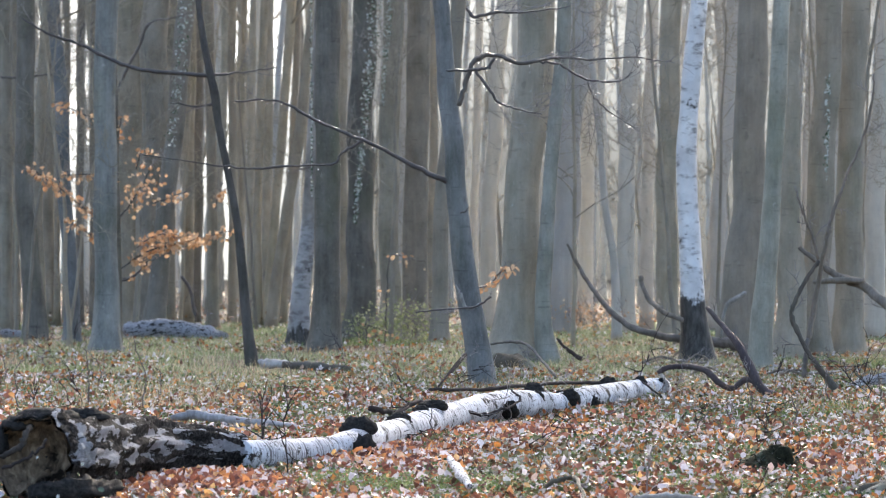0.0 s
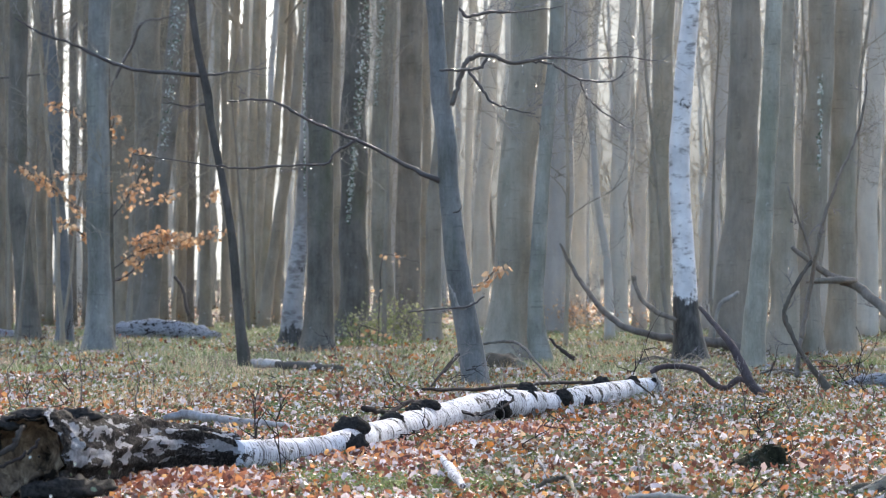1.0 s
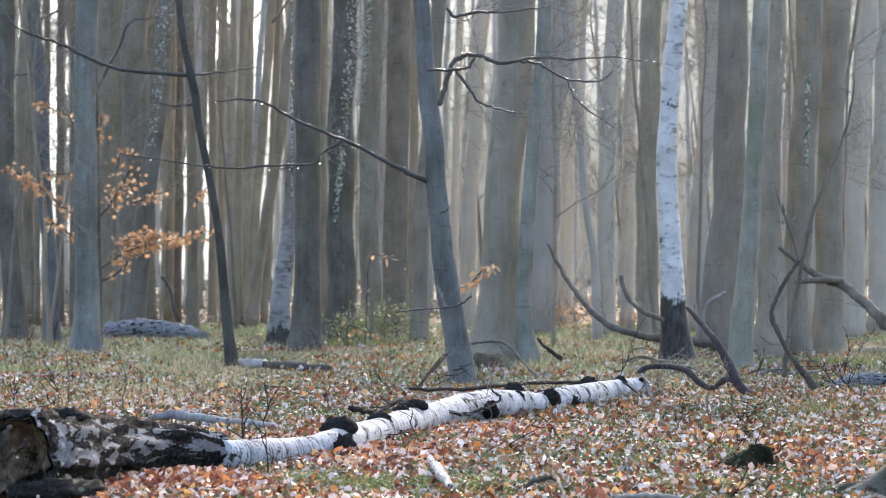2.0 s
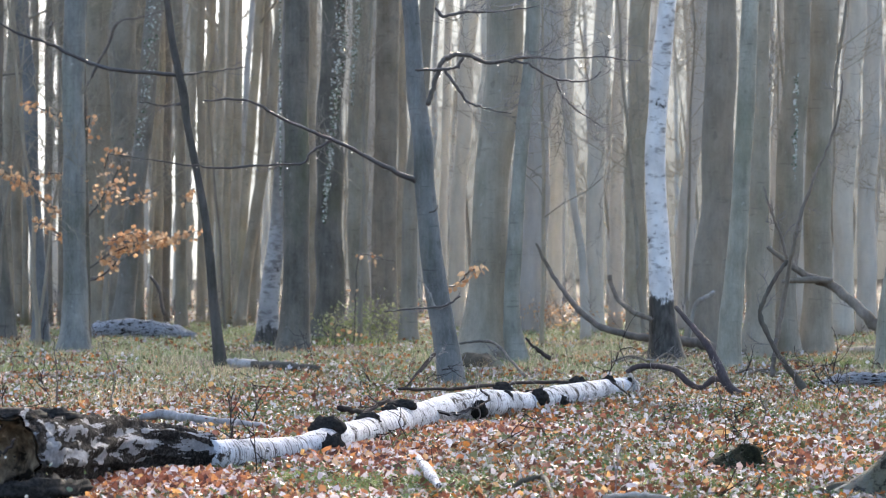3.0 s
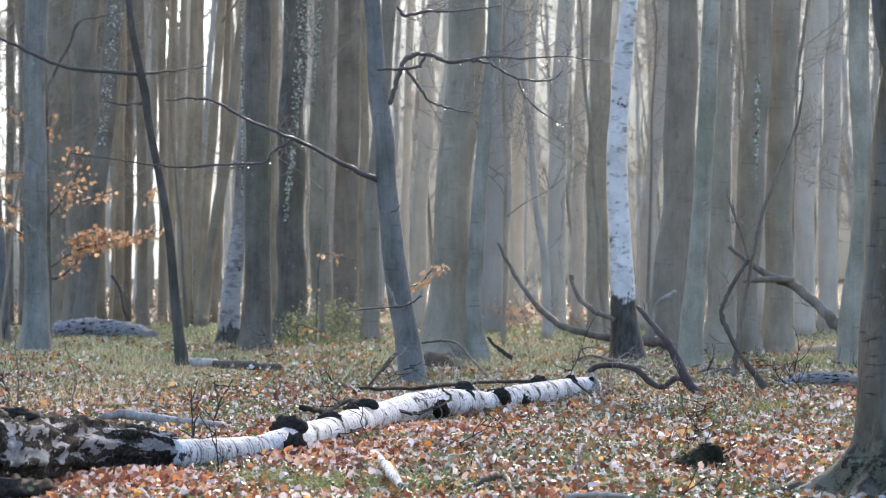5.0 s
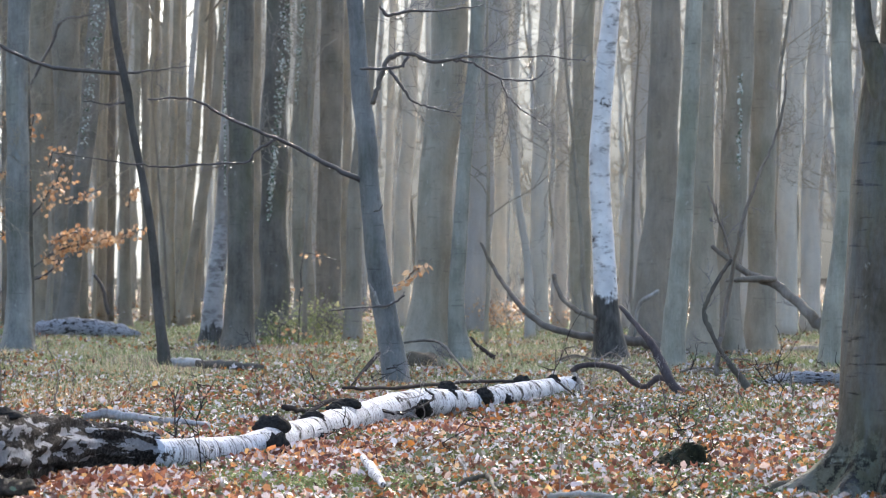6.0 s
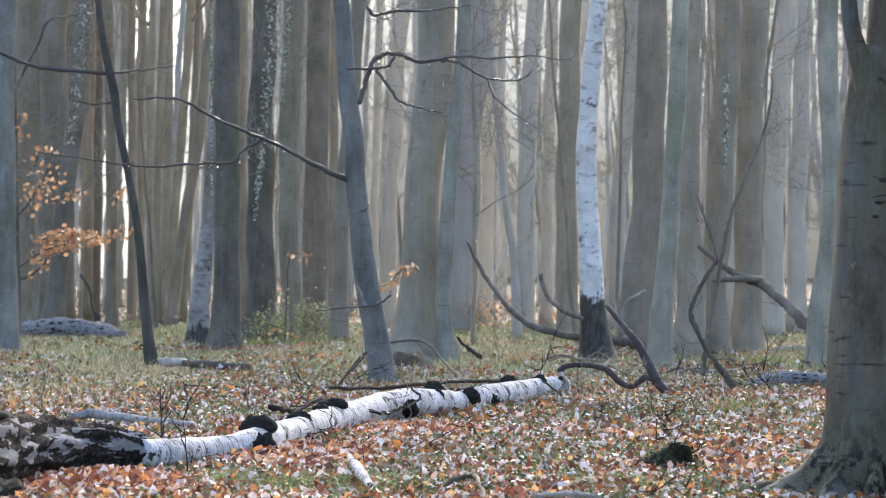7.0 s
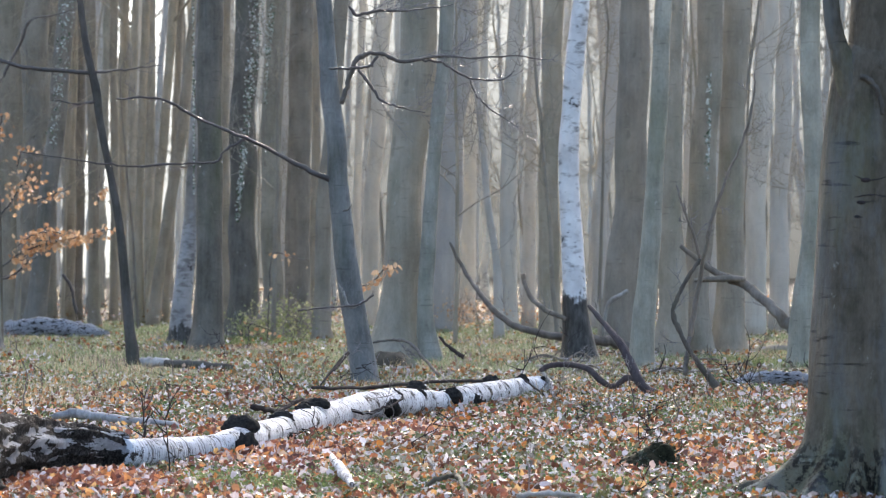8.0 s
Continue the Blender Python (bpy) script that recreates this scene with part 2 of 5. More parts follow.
orange_mat = leafy("orange_leaf", [(0.0, (0.09, 0.038, 0.028)), (0.2, (0.21, 0.08, 0.055)), (0.4, (0.34, 0.145, 0.10)), (0.54, (0.50, 0.205, 0.095)), (0.63, (0.64, 0.32, 0.13)), (0.68, (0.72, 0.46, 0.19)), (0.75, (0.52, 0.40, 0.37)), (0.86, (0.57, 0.52, 0.57)), (1.0, (0.74, 0.71, 0.78))], 0.4, 0.38)
beech_leaf = leafy("withered_beech_leaf", [(0.0, (0.48, 0.25, 0.13)), (0.5, (0.66, 0.43, 0.25)), (1.0, (0.78, 0.60, 0.42))], 0.5, 0.5)
# The pale stops put wet glints into the leaf colour.
ivy_leaf = leafy("ivy_leaf", [(0.0, (0.05, 0.09, 0.05)), (0.25, (0.12, 0.17, 0.11)), (0.4, (0.45, 0.50, 0.46)), (1.0, (0.74, 0.78, 0.75))], 0.22, 0.25, 0.7)
dark_ivy = leafy("dark_ivy_leaf", [(0.0, (0.006, 0.012, 0.006)), (0.6, (0.02, 0.034, 0.016)), (1.0, (0.06, 0.08, 0.045))], 0.4, 0.1, 0.3)
grass_mat = leafy("grass_blade", [(0.0, (0.11, 0.16, 0.055)), (0.5, (0.26, 0.33, 0.17)), (0.8, (0.40, 0.42, 0.28)), (1.0, (0.58, 0.55, 0.44))], 0.5, 0.4)
herb_mat = leafy("green_herb", [(0.0, (0.03, 0.06, 0.02)), (0.6, (0.08, 0.14, 0.035)), (1.0, (0.17, 0.25, 0.07))], 0.3, 0.3)
green_mat = leafy("fresh_grass", [(0.0, (0.10, 0.15, 0.045)), (0.7, (0.21, 0.27, 0.10)), (1.0, (0.38, 0.40, 0.22))], 0.5, 0.45)
straw_mat = leafy("dry_grass", [(0.0, (0.40, 0.31, 0.19)), (1.0, (0.62, 0.52, 0.36))], 0.6, 0.4)
bush_leaf = leafy("bush_leaf", [(0.0, (0.22, 0.25, 0.12)), (0.6, (0.38, 0.41, 0.20)), (1.0, (0.54, 0.53, 0.32))], 0.5, 0.45)


def soil():
    g = Graph("forest_soil")
    c = g.coords()
    n1 = g.noise(c, 16, 5, 0.7)
    n2 = g.noise(c, 0.35, 4, 0.6)
    col = g.ramp(n1, [(0.28, (0.02, 0.014, 0.01)), (0.45, (0.07, 0.042, 0.028)), (0.6, (0.14, 0.095, 0.07)), (0.74, (0.30, 0.27, 0.26))])
    turf = g.ramp(n1, [(0.3, (0.04, 0.055, 0.02)), (0.7, (0.15, 0.17, 0.06))])
    col = g.mix(g.math("MULTIPLY", g.step(n2, 0.46, 0.62), 0.8), col, turf)
    return g.done(col, 0.85, n1, 1.0, 0.05)


soil_mat = soil()


def water():
    g = Graph("water_drop")
    g.put(g.bsdf.inputs["Transmission Weight"], 1.0)
    g.put(g.bsdf.inputs["IOR"], 1.33)
    return g.done((0.95, 0.97, 1.0, 1.0), 0.02, spec=0.5)


water_mat = water()


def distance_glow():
    """Glowing backdrop in place of pale mist far behind the wood: a plain glow, brighter aloft and towards the open
    edge of the wood.
    """
    g = Graph("mist_glow")
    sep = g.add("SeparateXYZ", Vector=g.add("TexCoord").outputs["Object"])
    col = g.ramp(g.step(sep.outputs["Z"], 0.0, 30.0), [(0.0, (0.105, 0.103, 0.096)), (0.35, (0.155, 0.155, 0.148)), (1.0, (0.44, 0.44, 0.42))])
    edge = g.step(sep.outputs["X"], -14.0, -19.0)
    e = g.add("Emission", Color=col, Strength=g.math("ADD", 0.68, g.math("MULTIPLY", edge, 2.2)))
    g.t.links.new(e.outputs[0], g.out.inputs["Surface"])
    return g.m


mist_mat = distance_glow()


# ---- building helpers ----
def smooth(points, steps=5):
    """A smooth line through the points (each a tuple, its last number the radius)."""
    p = np.array(points, float)
    if len(p) < 3:
        t = np.linspace(0, 1, steps + 1)[:, None]
        return p[0] * (1 - t) + p[-1] * t
    q = np.vstack([2 * p[0] - p[1], p, 2 * p[-1] - p[-2]])
    out = []
    for i in range(1, len(q) - 2):
        a, b, c, d = q[i - 1], q[i], q[i + 1], q[i + 2]
        for t in np.linspace(0, 1, steps, endpoint=False):
            out.append(0.5 * (2 * b + (c - a) * t + (2 * a - 5 * b + 4 * c - d) * t * t + (3 * b - a - 3 * c + d) * t ** 3))
    out.append(p[-1])
    return np.array(out)


def tube(line, sides=8, rough=0.0, flare=0.0, lobes=5, seed=0, cap=True, rings=0.0, crust=0.0, foot=0.9, shape=None):
    """Vertices, faces and (length along, round) of a stem along a line of x, y, z, radius; flare: roots that spread at its foot; shape: what is added to the radius, as a share, by angle and height."""
    p, r = line[:, :3], np.maximum(line[:, 3], 0.001)
    n = len(p)
    d = np.gradient(p, axis=0)
    d /= np.linalg.norm(d, axis=1)[:, None] + 1e-9
    up = np.array([0.0, 1.0, 0.0]) if abs(d[0][1]) < 0.9 else np.array([1.0, 0.0, 0.0])
    length = np.concatenate([[0], np.cumsum(np.linalg.norm(np.diff(p, axis=0), axis=1))])
    angle = np.linspace(0, 2 * math.pi, sides, endpoint=False)
    ca, sa = np.cos(angle), np.sin(angle)
    across, upward = np.zeros((n, 3)), np.zeros((n, 3))
    ux, uy, uz = up
    for i, (dx, dy, dz) in enumerate(d.tolist()):
        sx, sy, sz = dy * uz - dz * uy, dz * ux - dx * uz, dx * uy - dy * ux
        m = math.sqrt(sx * sx + sy * sy + sz * sz) + 1e-9
        sx, sy, sz = sx / m, sy / m, sz / m
        ux, uy, uz = sy * dz - sz * dy, sz * dx - sx * dz, sx * dy - sy * dx
        across[i], upward[i] = (sx, sy, sz), (ux, uy, uz)
    k = np.ones((n, sides))
    if rings:
        k += np.array([rings * (noise.noise((v * 9, seed, 0)) + 0.6 * noise.noise((v * 2.2, seed, 5))) for v in length])[:, None]
    if flare:
        f = flare * np.exp(-length / (1.3 * r[-1] + foot * r[0]))
        k += f[:, None] * (foot * 0.6 + 0.75 * np.maximum(0, np.sin(lobes * angle + seed)) ** 1.5)[None, :]
    if shape is not None:
        k += shape(angle[None, :], p[:, 2][:, None])
    if rough or crust:
        for i in range(n):
            for j in range(sides):
                if rough:
                    k[i, j] += rough * noise.noise((3 * ca[j] + seed, 3 * sa[j], length[i] / (r[0] + 0.02) * 0.6))
                if crust:
                    q = (ca[j] * 4, sa[j] * 4, length[i] * 14)
                    k[i, j] += crust * (noise.noise(q) + 0.8 * noise.noise((q[0] * 2.3, q[1] * 2.3, q[2] * 2.1)))
    ring = ca[None, :, None] * across[:, None, :] + sa[None, :, None] * upward[:, None, :]
    verts = (p[:, None, :] + (r[:, None] * k)[:, :, None] * ring).reshape(-1, 3)
    along = np.stack([np.repeat(length, sides), np.tile(ca, n), np.tile(sa, n)], 1)
    i, j = np.meshgrid(np.arange(n - 1), np.arange(sides), indexing="ij")
    a, b = (i * sides + j).ravel(), (i * sides + (j + 1) % sides).ravel()
    quads = np.stack([a, b, b + sides, a + sides], 1)
    ends = [list(range(sides - 1, -1, -1)), [(n - 1) * sides + q for q in range(sides)]] if cap else []
    return verts, quads, along, ends


def joined(pieces):
    verts, quads, along, ends, n = [], [], [], [], 0
    for v, q, a, e in pieces:
        verts.append(v)
        along.append(a)
        quads.append(q + n)
        ends += [[i + n for i in c] for c in e]
        n += len(v)
    return np.concatenate(verts), np.concatenate(quads), np.concatenate(along), ends


def mesh(name, geo, material):
    me = bpy.data.meshes.new(name)
    verts, faces = np.asarray(geo[0]), np.asarray(geo[1])
    me.from_pydata(verts.tolist(), [], faces.tolist() + (geo[3] if len(geo) > 3 else []))
    me.materials.append(material)
    if len(geo) > 2:
        at = me.attributes.new("along", "FLOAT_VECTOR", "POINT")
        at.data.foreach_set("vector", np.asarray(geo[2], np.float32).ravel())
    me.polygons.foreach_set("use_smooth", np.ones(len(me.polygons), bool))
    me.update()
    return me


def part(name, geo, material, parent, label=""):
    ob = new(name, mesh(name, geo, material))
    ob.parent = parent
    return tagged(ob, label)


def thing(name, x, y, z, label, category, group="", kind=""):
    ob = new(name)
    ob.location = (x, y, z)
    return tagged(ob, label, category, group, kind)


def rise(x, y):
    """Height of the forest floor."""
    near = math.exp(-((y - 30) / 60.0) ** 2)
    h = 0.05 * noise.noise((x * 0.35, y * 0.22, 0.0)) + 0.02 * noise.noise((x * 1.7, y * 1.3, 4.0))
    return h * near if abs(x) < 60 and -5 < y < 140 else 0.0


def leaf_cloud(places, normals, sizes, rng, long=1.3, curl=0.25, crumple=0.3):
    """Many small pointed leaves folded along the midrib. places, normals: n x 3."""
    n = len(places)
    nrm = normals / (np.linalg.norm(normals, axis=1)[:, None] + 1e-9)
    a = np.cross(nrm, rng.normal(size=(n, 3)))
    a /= np.linalg.norm(a, axis=1)[:, None] + 1e-9
    b = np.cross(nrm, a)
    s = sizes[:, None]
    c = (rng.random((n, 1)) * 2 - 0.6) * curl
    fold = (rng.random((n, 1)) - 0.25) * 0.5
    shape = [(-0.5, 0.0, 0), (-0.24, 0.40, 1), (0.2, 0.40, 1), (0.5, 0.0, 0), (0.2, -0.40, 1), (-0.24, -0.40, 1), (0.0, 0.0, 0)]
    v = np.zeros((n, 7, 3))
    for i, (u, w, side) in enumerate(shape):
        v[:, i] = places + s * (long * u * a + w * long * 0.75 * b + nrm * (c * (4 * u * u - 0.3) + fold * abs(w) * 1.6 + crumple * (rng.random((n, 1)) - 0.5)))
    base = np.arange(n)[:, None] * 7
    tri = [(0, 6, 1), (1, 6, 2), (2, 6, 3), (3, 6, 4), (4, 6, 5), (5, 6, 0)]
    f = np.concatenate([base + np.array([t]) for t in tri], axis=1).reshape(-1, 3)
    return v.reshape(-1, 3), f


def fast_mesh(name, v, f, material):
    """A mesh from arrays of vertices and triangles."""
    me = bpy.data.meshes.new(name)
    me.vertices.add(len(v))
    me.vertices.foreach_set("co", np.asarray(v, np.float32).ravel())
    me.loops.add(len(f) * 3)
    me.loops.foreach_set("vertex_index", np.asarray(f, np.int32).ravel())
    me.polygons.add(len(f))
    me.polygons.foreach_set("loop_start", np.arange(len(f), dtype=np.int32) * 3)
    me.polygons.foreach_set("loop_total", np.full(len(f), 3, np.int32))
    me.materials.append(material)
    me.update(calc_edges=True)
    me.validate()
    return me


# ---- ground and distance ----
def ground():
    def spread(lo, hi, step, far):
        mid = np.arange(lo, hi + step / 2, step)
        out = step * 1.35 ** np.arange(1, 40)
        left = lo - np.cumsum(out)
        right = hi + np.cumsum(out)
        return np.concatenate([left[left > -far][::-1], mid, right[right < far]])
    xs, ys = spread(-9, 11, 0.16, 2600), spread(15, 70, 0.2, 2600)
    verts = [(x, y, rise(x, y)) for y in ys for x in xs]
    w = len(xs)
    faces = [(j * w + i, j * w + i + 1, (j + 1) * w + i + 1, (j + 1) * w + i) for j in range(len(ys) - 1) for i in range(w - 1)]
    ob = new("ground", mesh("ground", (verts, faces), soil_mat))
    tagged(ob, "brown forest floor with leaf litter and thin turf", "ground", kind="structure")


ground()


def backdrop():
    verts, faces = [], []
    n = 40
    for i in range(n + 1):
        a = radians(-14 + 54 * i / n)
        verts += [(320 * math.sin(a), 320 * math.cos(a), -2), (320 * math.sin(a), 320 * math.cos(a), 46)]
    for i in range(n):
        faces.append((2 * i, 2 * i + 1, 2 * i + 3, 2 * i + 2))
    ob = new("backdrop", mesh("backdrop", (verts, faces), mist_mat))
    tagged(ob, "glowing backdrop in place of mist behind the far trees", "mist", kind="structure")


backdrop()


# ---- trees ----
def limb_lines(base, direction, length, radius, rng, depth=2, bend=0.20):
    """A bent limb with side branches, as a list of (line, sides)."""
    d = Vector(direction).normalized()
    p = Vector(base)
    pts = [(*p, radius)]
    steps = 5
    lines = []
    for i in range(1, steps + 1):
        d = (d + Vector(rng.normal(size=3)) * bend + Vector((0, 0, bend * 0.5))).normalized()
        p = p + d * (length / steps)
        pts.append((*p, radius * (1 - 0.85 * i / steps)))
        if depth > 0 and i >= 2:
            for _ in range(2):
                side = (d + Vector(rng.normal(size=3)) * 0.75).normalized()
                lines += limb_lines(p, side, length * rng.uniform(0.35, 0.6), radius * (1 - 0.85 * i / steps) * 0.6 + 0.004, rng, depth - 1, bend)
    lines.append((np.array(pts), 6 if radius > 0.04 else 4 if radius > 0.015 else 3))
    return lines


def tree(name, x, y, stem, height, material, label, category="tree", sides=18, limbs=9, low=0.55, flare=0.5, lobes=5, foot=0.9, depth=2, group="", lean_y=0.0, rough=0.06, wobble=0.45):
    """A tree from its stem (rows of height, sideways offset, radius): trunk with roots, and bare limbs above."""
    seed = int(abs(x * 131 + y * 17)) % 9973
    rng = np.random.default_rng(seed)
    root = thing(name, x, y, rise(x, y), label, category, group)
    pts = [(dx, lean_y * z, z - (0.06 if i == 0 else 0), r) for i, (z, dx, r) in enumerate(stem)]
    (x0, y0, z0, r0), (x1, y1, z1, r1) = pts[-2], pts[-1]
    slope = (x1 - x0) / (z1 - z0)
    for k in (0.33, 0.66, 1.0):
        z = z1 + (height - z1) * k
        pts.append((x1 + slope * (z - z1) * (1 - 0.4 * k) + rng.normal() * 0.02 * (z - z1), lean_y * z + rng.normal() * 0.02 * (z - z1), z, r1 * (1 - 0.88 * k) + 0.01))
    line = smooth(pts, 7)
    for i in range(3, len(line)):
        z = line[i, 2]
        line[i, 0] += wobble * line[i, 3] * noise.noise((z * 0.55, seed, 0))
        line[i, 1] += wobble * line[i, 3] * noise.noise((z * 0.55, seed, 7))
        line[i, 3] *= 1 + 0.10 * noise.noise((z * 0.9, seed, 3))
    part("trunk", tube(line, sides, rough, flare, lobes, seed % 7, foot=foot), material, root)
    pieces = []
    for _ in range(limbs):
        i = int(np.argmin(abs(line[:, 2] - height * rng.uniform(low, 0.95))))
        a = rng.uniform(0, 2 * math.pi)
        reach = height * rng.uniform(0.12, 0.26) * (1.25 - i / len(line))
        for ln, s in limb_lines(line[i][:3], (math.cos(a), math.sin(a), rng.uniform(0.5, 1.3)), reach * 1.3, line[i][3] * rng.uniform(0.28, 0.5), rng, depth):
            pieces.append(tube(ln, s, cap=False))
    if pieces:
        part("crown", joined(pieces), material, root, "bare branches")
    return root


def branch(parent, name, points, material, sides=7, rough=0.12, twigs=0, seed=1, label="", reach=0.5, droop=0.0, kink=0.2, crust=0.0):
    """A bent branch through a few points (x, y, z, radius), with fine twigs."""
    rng = np.random.default_rng(seed)
    line = smooth(points, 6)
    # small kinks, as real wood has
    for i in range(1, len(line) - 1):
        line[i, :3] += rng.normal(size=3) * (line[i, 3] if line[i, 3] > 0.04 else 0.035) * kink
    # swellings where side shoots grew
    line[1:-1, 3] *= 1 + rng.random(len(line) - 2) ** 3 * np.where(line[1:-1, 3] < 0.03, 0.35, 0.1)
    stem = part(name, tube(line, sides, rough, seed=seed, crust=crust), material, parent, label)
    pieces = []
    for _ in range(twigs):
        i = int(rng.uniform(0.2, 0.98) * (len(line) - 1))
        d = line[min(i + 1, len(line) - 1), :3] - line[max(i - 1, 0), :3]
        d = d / (np.linalg.norm(d) + 1e-9) + rng.normal(size=3) * 0.6 - np.array([0, 0, droop])
        for ln, s in limb_lines(line[i, :3], d, reach * rng.uniform(0.4, 1.0), min(line[i, 3] * 0.5, 0.006), rng, 1, 0.11):
            ln[:, 3] = np.maximum(ln[:, 3], 0.0022)
            pieces.append(tube(ln, 3, cap=False))
    if pieces and parent.parent is None:
        tagged(part("twig_spray", joined(pieces), fine_bark, stem, "fine bare twigs"), kind="stuff")
    return stem


def ivy(parent, line, side, count, seed, size=0.06, width=0.5):
    """Ivy that climbs a stem. line: rows of x, y, z, radius in the tree's own space."""
    rng = np.random.default_rng(seed)
    ln = smooth(line, 8)
    k = rng.integers(0, len(ln), count)
    a = side + rng.normal(size=count) * width
    r = ln[k, 3] * (1.05 + 0.35 * rng.random(count))
    out = np.stack([np.cos(a), np.sin(a), np.zeros(count)], 1)
    p = ln[k, :3] + out * r[:, None] + np.stack([np.zeros(count), np.zeros(count), rng.uniform(-0.2, 0.2, count)], 1)
    v, f = leaf_cloud(p, out + rng.normal(size=(count, 3)) * 0.6, size * rng.uniform(0.6, 1.2, count), rng, 1.0)
    ob = new("ivy", fast_mesh("ivy", v, f, ivy_leaf))
    ob.parent = parent
    return tagged(ob, "glossy green ivy leaves, many pale with painted glints")


def sprig(parent, points, count, seed, spread=0.12, size=0.085):
    """A thin twig with withered leaves that hang along it."""
    rng = np.random.default_rng(seed)
    tw = branch(parent, "twig", points, twig_bark, 5, 0.1, 3, seed, reach=0.3)
    ln = smooth(points, 8)
    k = rng.integers(len(ln) // 5, len(ln), count)
    p = ln[k, :3] + rng.normal(size=(count, 3)) * np.array([spread, spread, spread * 0.45]) - np.array([0, 0, 0.03])
    v, f = leaf_cloud(p, rng.normal(size=(count, 3)) * np.array([1, 1, 0.7]), size * rng.uniform(0.6, 1.15, count), rng)
    ob = new("leaves", fast_mesh("leaves", v, f, beech_leaf))
    ob.parent = tw
    return tagged(ob, "withered orange-brown leaves")


# ---- the near trees ----
leaning = tree("leaning_beech", 0.514, 38.732, [(0, 0, 0.176), (0.866, -0.134, 0.155), (1.641, -0.261, 0.141), (2.486, -0.366, 0.127), (3.049, -0.38, 0.127), (3.754, -0.472, 0.116), (4.81, -0.556, 0.099)], 11, blue_bark,
               "slender blue-grey beech that leans and bends, with bare side branches", sides=22, limbs=6, low=0.6, flare=0.15)
branch(leaning, "branch", [(-0.437, -0.032, 2.541, 0.0396), (-0.964, -0.032, 2.802, 0.0275), (-1.527, -0.032, 3.083, 0.0215), (-2.09, -0.032, 3.315, 0.0181), (-2.526, -0.032, 3.555, 0.0155), (-3.111, -0.032, 3.562, 0.0095)], twig_bark, 9, 0.25, twigs=4, seed=3, reach=0.35)
branch(leaning, "branch", [(-1.513, -0.032, 3.062, 0.0181), (-1.774, -0.032, 2.921, 0.0155), (-1.879, -0.032, 2.781, 0.0155), (-2.231, -0.032, 2.767, 0.0120), (-2.864, -0.032, 2.724, 0.0120), (-3.357, -0.032, 2.767, 0.0095), (-4.272, -0.032, 2.893, 0.0060)], twig_bark, 7, 0.25, twigs=5, seed=4, reach=0.3)
branch(leaning, "branch", [(-0.318, -0.232, 3.495, 0.0301), (-0.22, -0.232, 3.81, 0.0275), (-0.136, -0.232, 4.034, 0.0301), (0.004, -0.232, 4.118, 0.0275), (0.193, -0.232, 4.111, 0.0241), (0.473, -0.232, 4.027, 0.0241), (0.893, -0.232, 4.097, 0.0155), (1.278, -0.232, 4.069, 0.0120), (1.768, -0.232, 4.09, 0.0095), (2.328, -0.232, 4.048, 0.0060)], twig_bark, 9, 0.25, twigs=13, seed=5, reach=0.75)
branch(leaning, "branch", [(0.683, -0.232, 4.048, 0.0155), (0.928, -0.232, 4.006, 0.0155), (1.278, -0.232, 3.817, 0.0120), (1.663, -0.232, 3.796, 0.0095), (1.838, -0.232, 3.915, 0.0060)], twig_bark, 7, 0.25, twigs=10, seed=6, reach=0.7)
branch(leaning, "branch", [(1.278, -0.232, 3.81, 0.0120), (1.348, -0.232, 3.635, 0.0120), (1.558, -0.232, 3.425, 0.0095), (1.838, -0.232, 3.236, 0.0060)], twig_bark, 5, twigs=9, seed=7, reach=0.75)
branch(leaning, "branch", [(-0.472, -0.332, 3.93, 0.0146), (-0.193, -0.332, 3.93, 0.0181), (0.03, -0.332, 3.958, 0.0181), (0.128, -0.332, 4.083, 0.0181)], twig_bark, 7, 0.25, twigs=1, seed=8, reach=0.2)
branch(leaning, "branch", [(-0.109, -0.332, 3.93, 0.0206), (0.051, -0.332, 3.699, 0.0181), (0.191, -0.332, 3.525, 0.0146), (0.401, -0.332, 3.455, 0.0120), (0.715, -0.332, 3.385, 0.0060)], twig_bark, 7, 0.25, twigs=8, seed=9, reach=0.7)
branch(leaning, "branch", [(-0.22, -0.232, 4.706, 0.0181), (-0.122, -0.232, 4.608, 0.0215), (0.158, -0.232, 4.65, 0.0181), (0.578, -0.232, 4.671, 0.0120), (1.068, -0.232, 4.734, 0.0060)], twig_bark, 7, 0.25, twigs=10, seed=10, reach=0.7)
branch(leaning, "branch", [(-0.854, -0.532, 0.93, 0.0086), (-0.472, -0.532, 0.979, 0.0120), (-0.125, -0.532, 1.007, 0.0146), (0.083, -0.532, 1.125, 0.0120)], twig_bark, 5, twigs=2, seed=11, reach=0.2)
branch(leaning, "branch", [(-0.361, -0.25, 1.271, 0.012), (-0.299, -0.3, 1.153, 0.017), (-0.208, -0.34, 0.979, 0.018), (-0.042, -0.32, 1.049, 0.01)], grey_wood, 6, seed=12, label="curled strip of pale peeling wood")
branch(leaning, "branch", [(-0.298, -0.332, 2.163, 0.0120), (-0.235, -0.332, 2.184, 0.0086), (-0.193, -0.332, 2.254, 0.0060)], twig_bark, 5, seed=13)

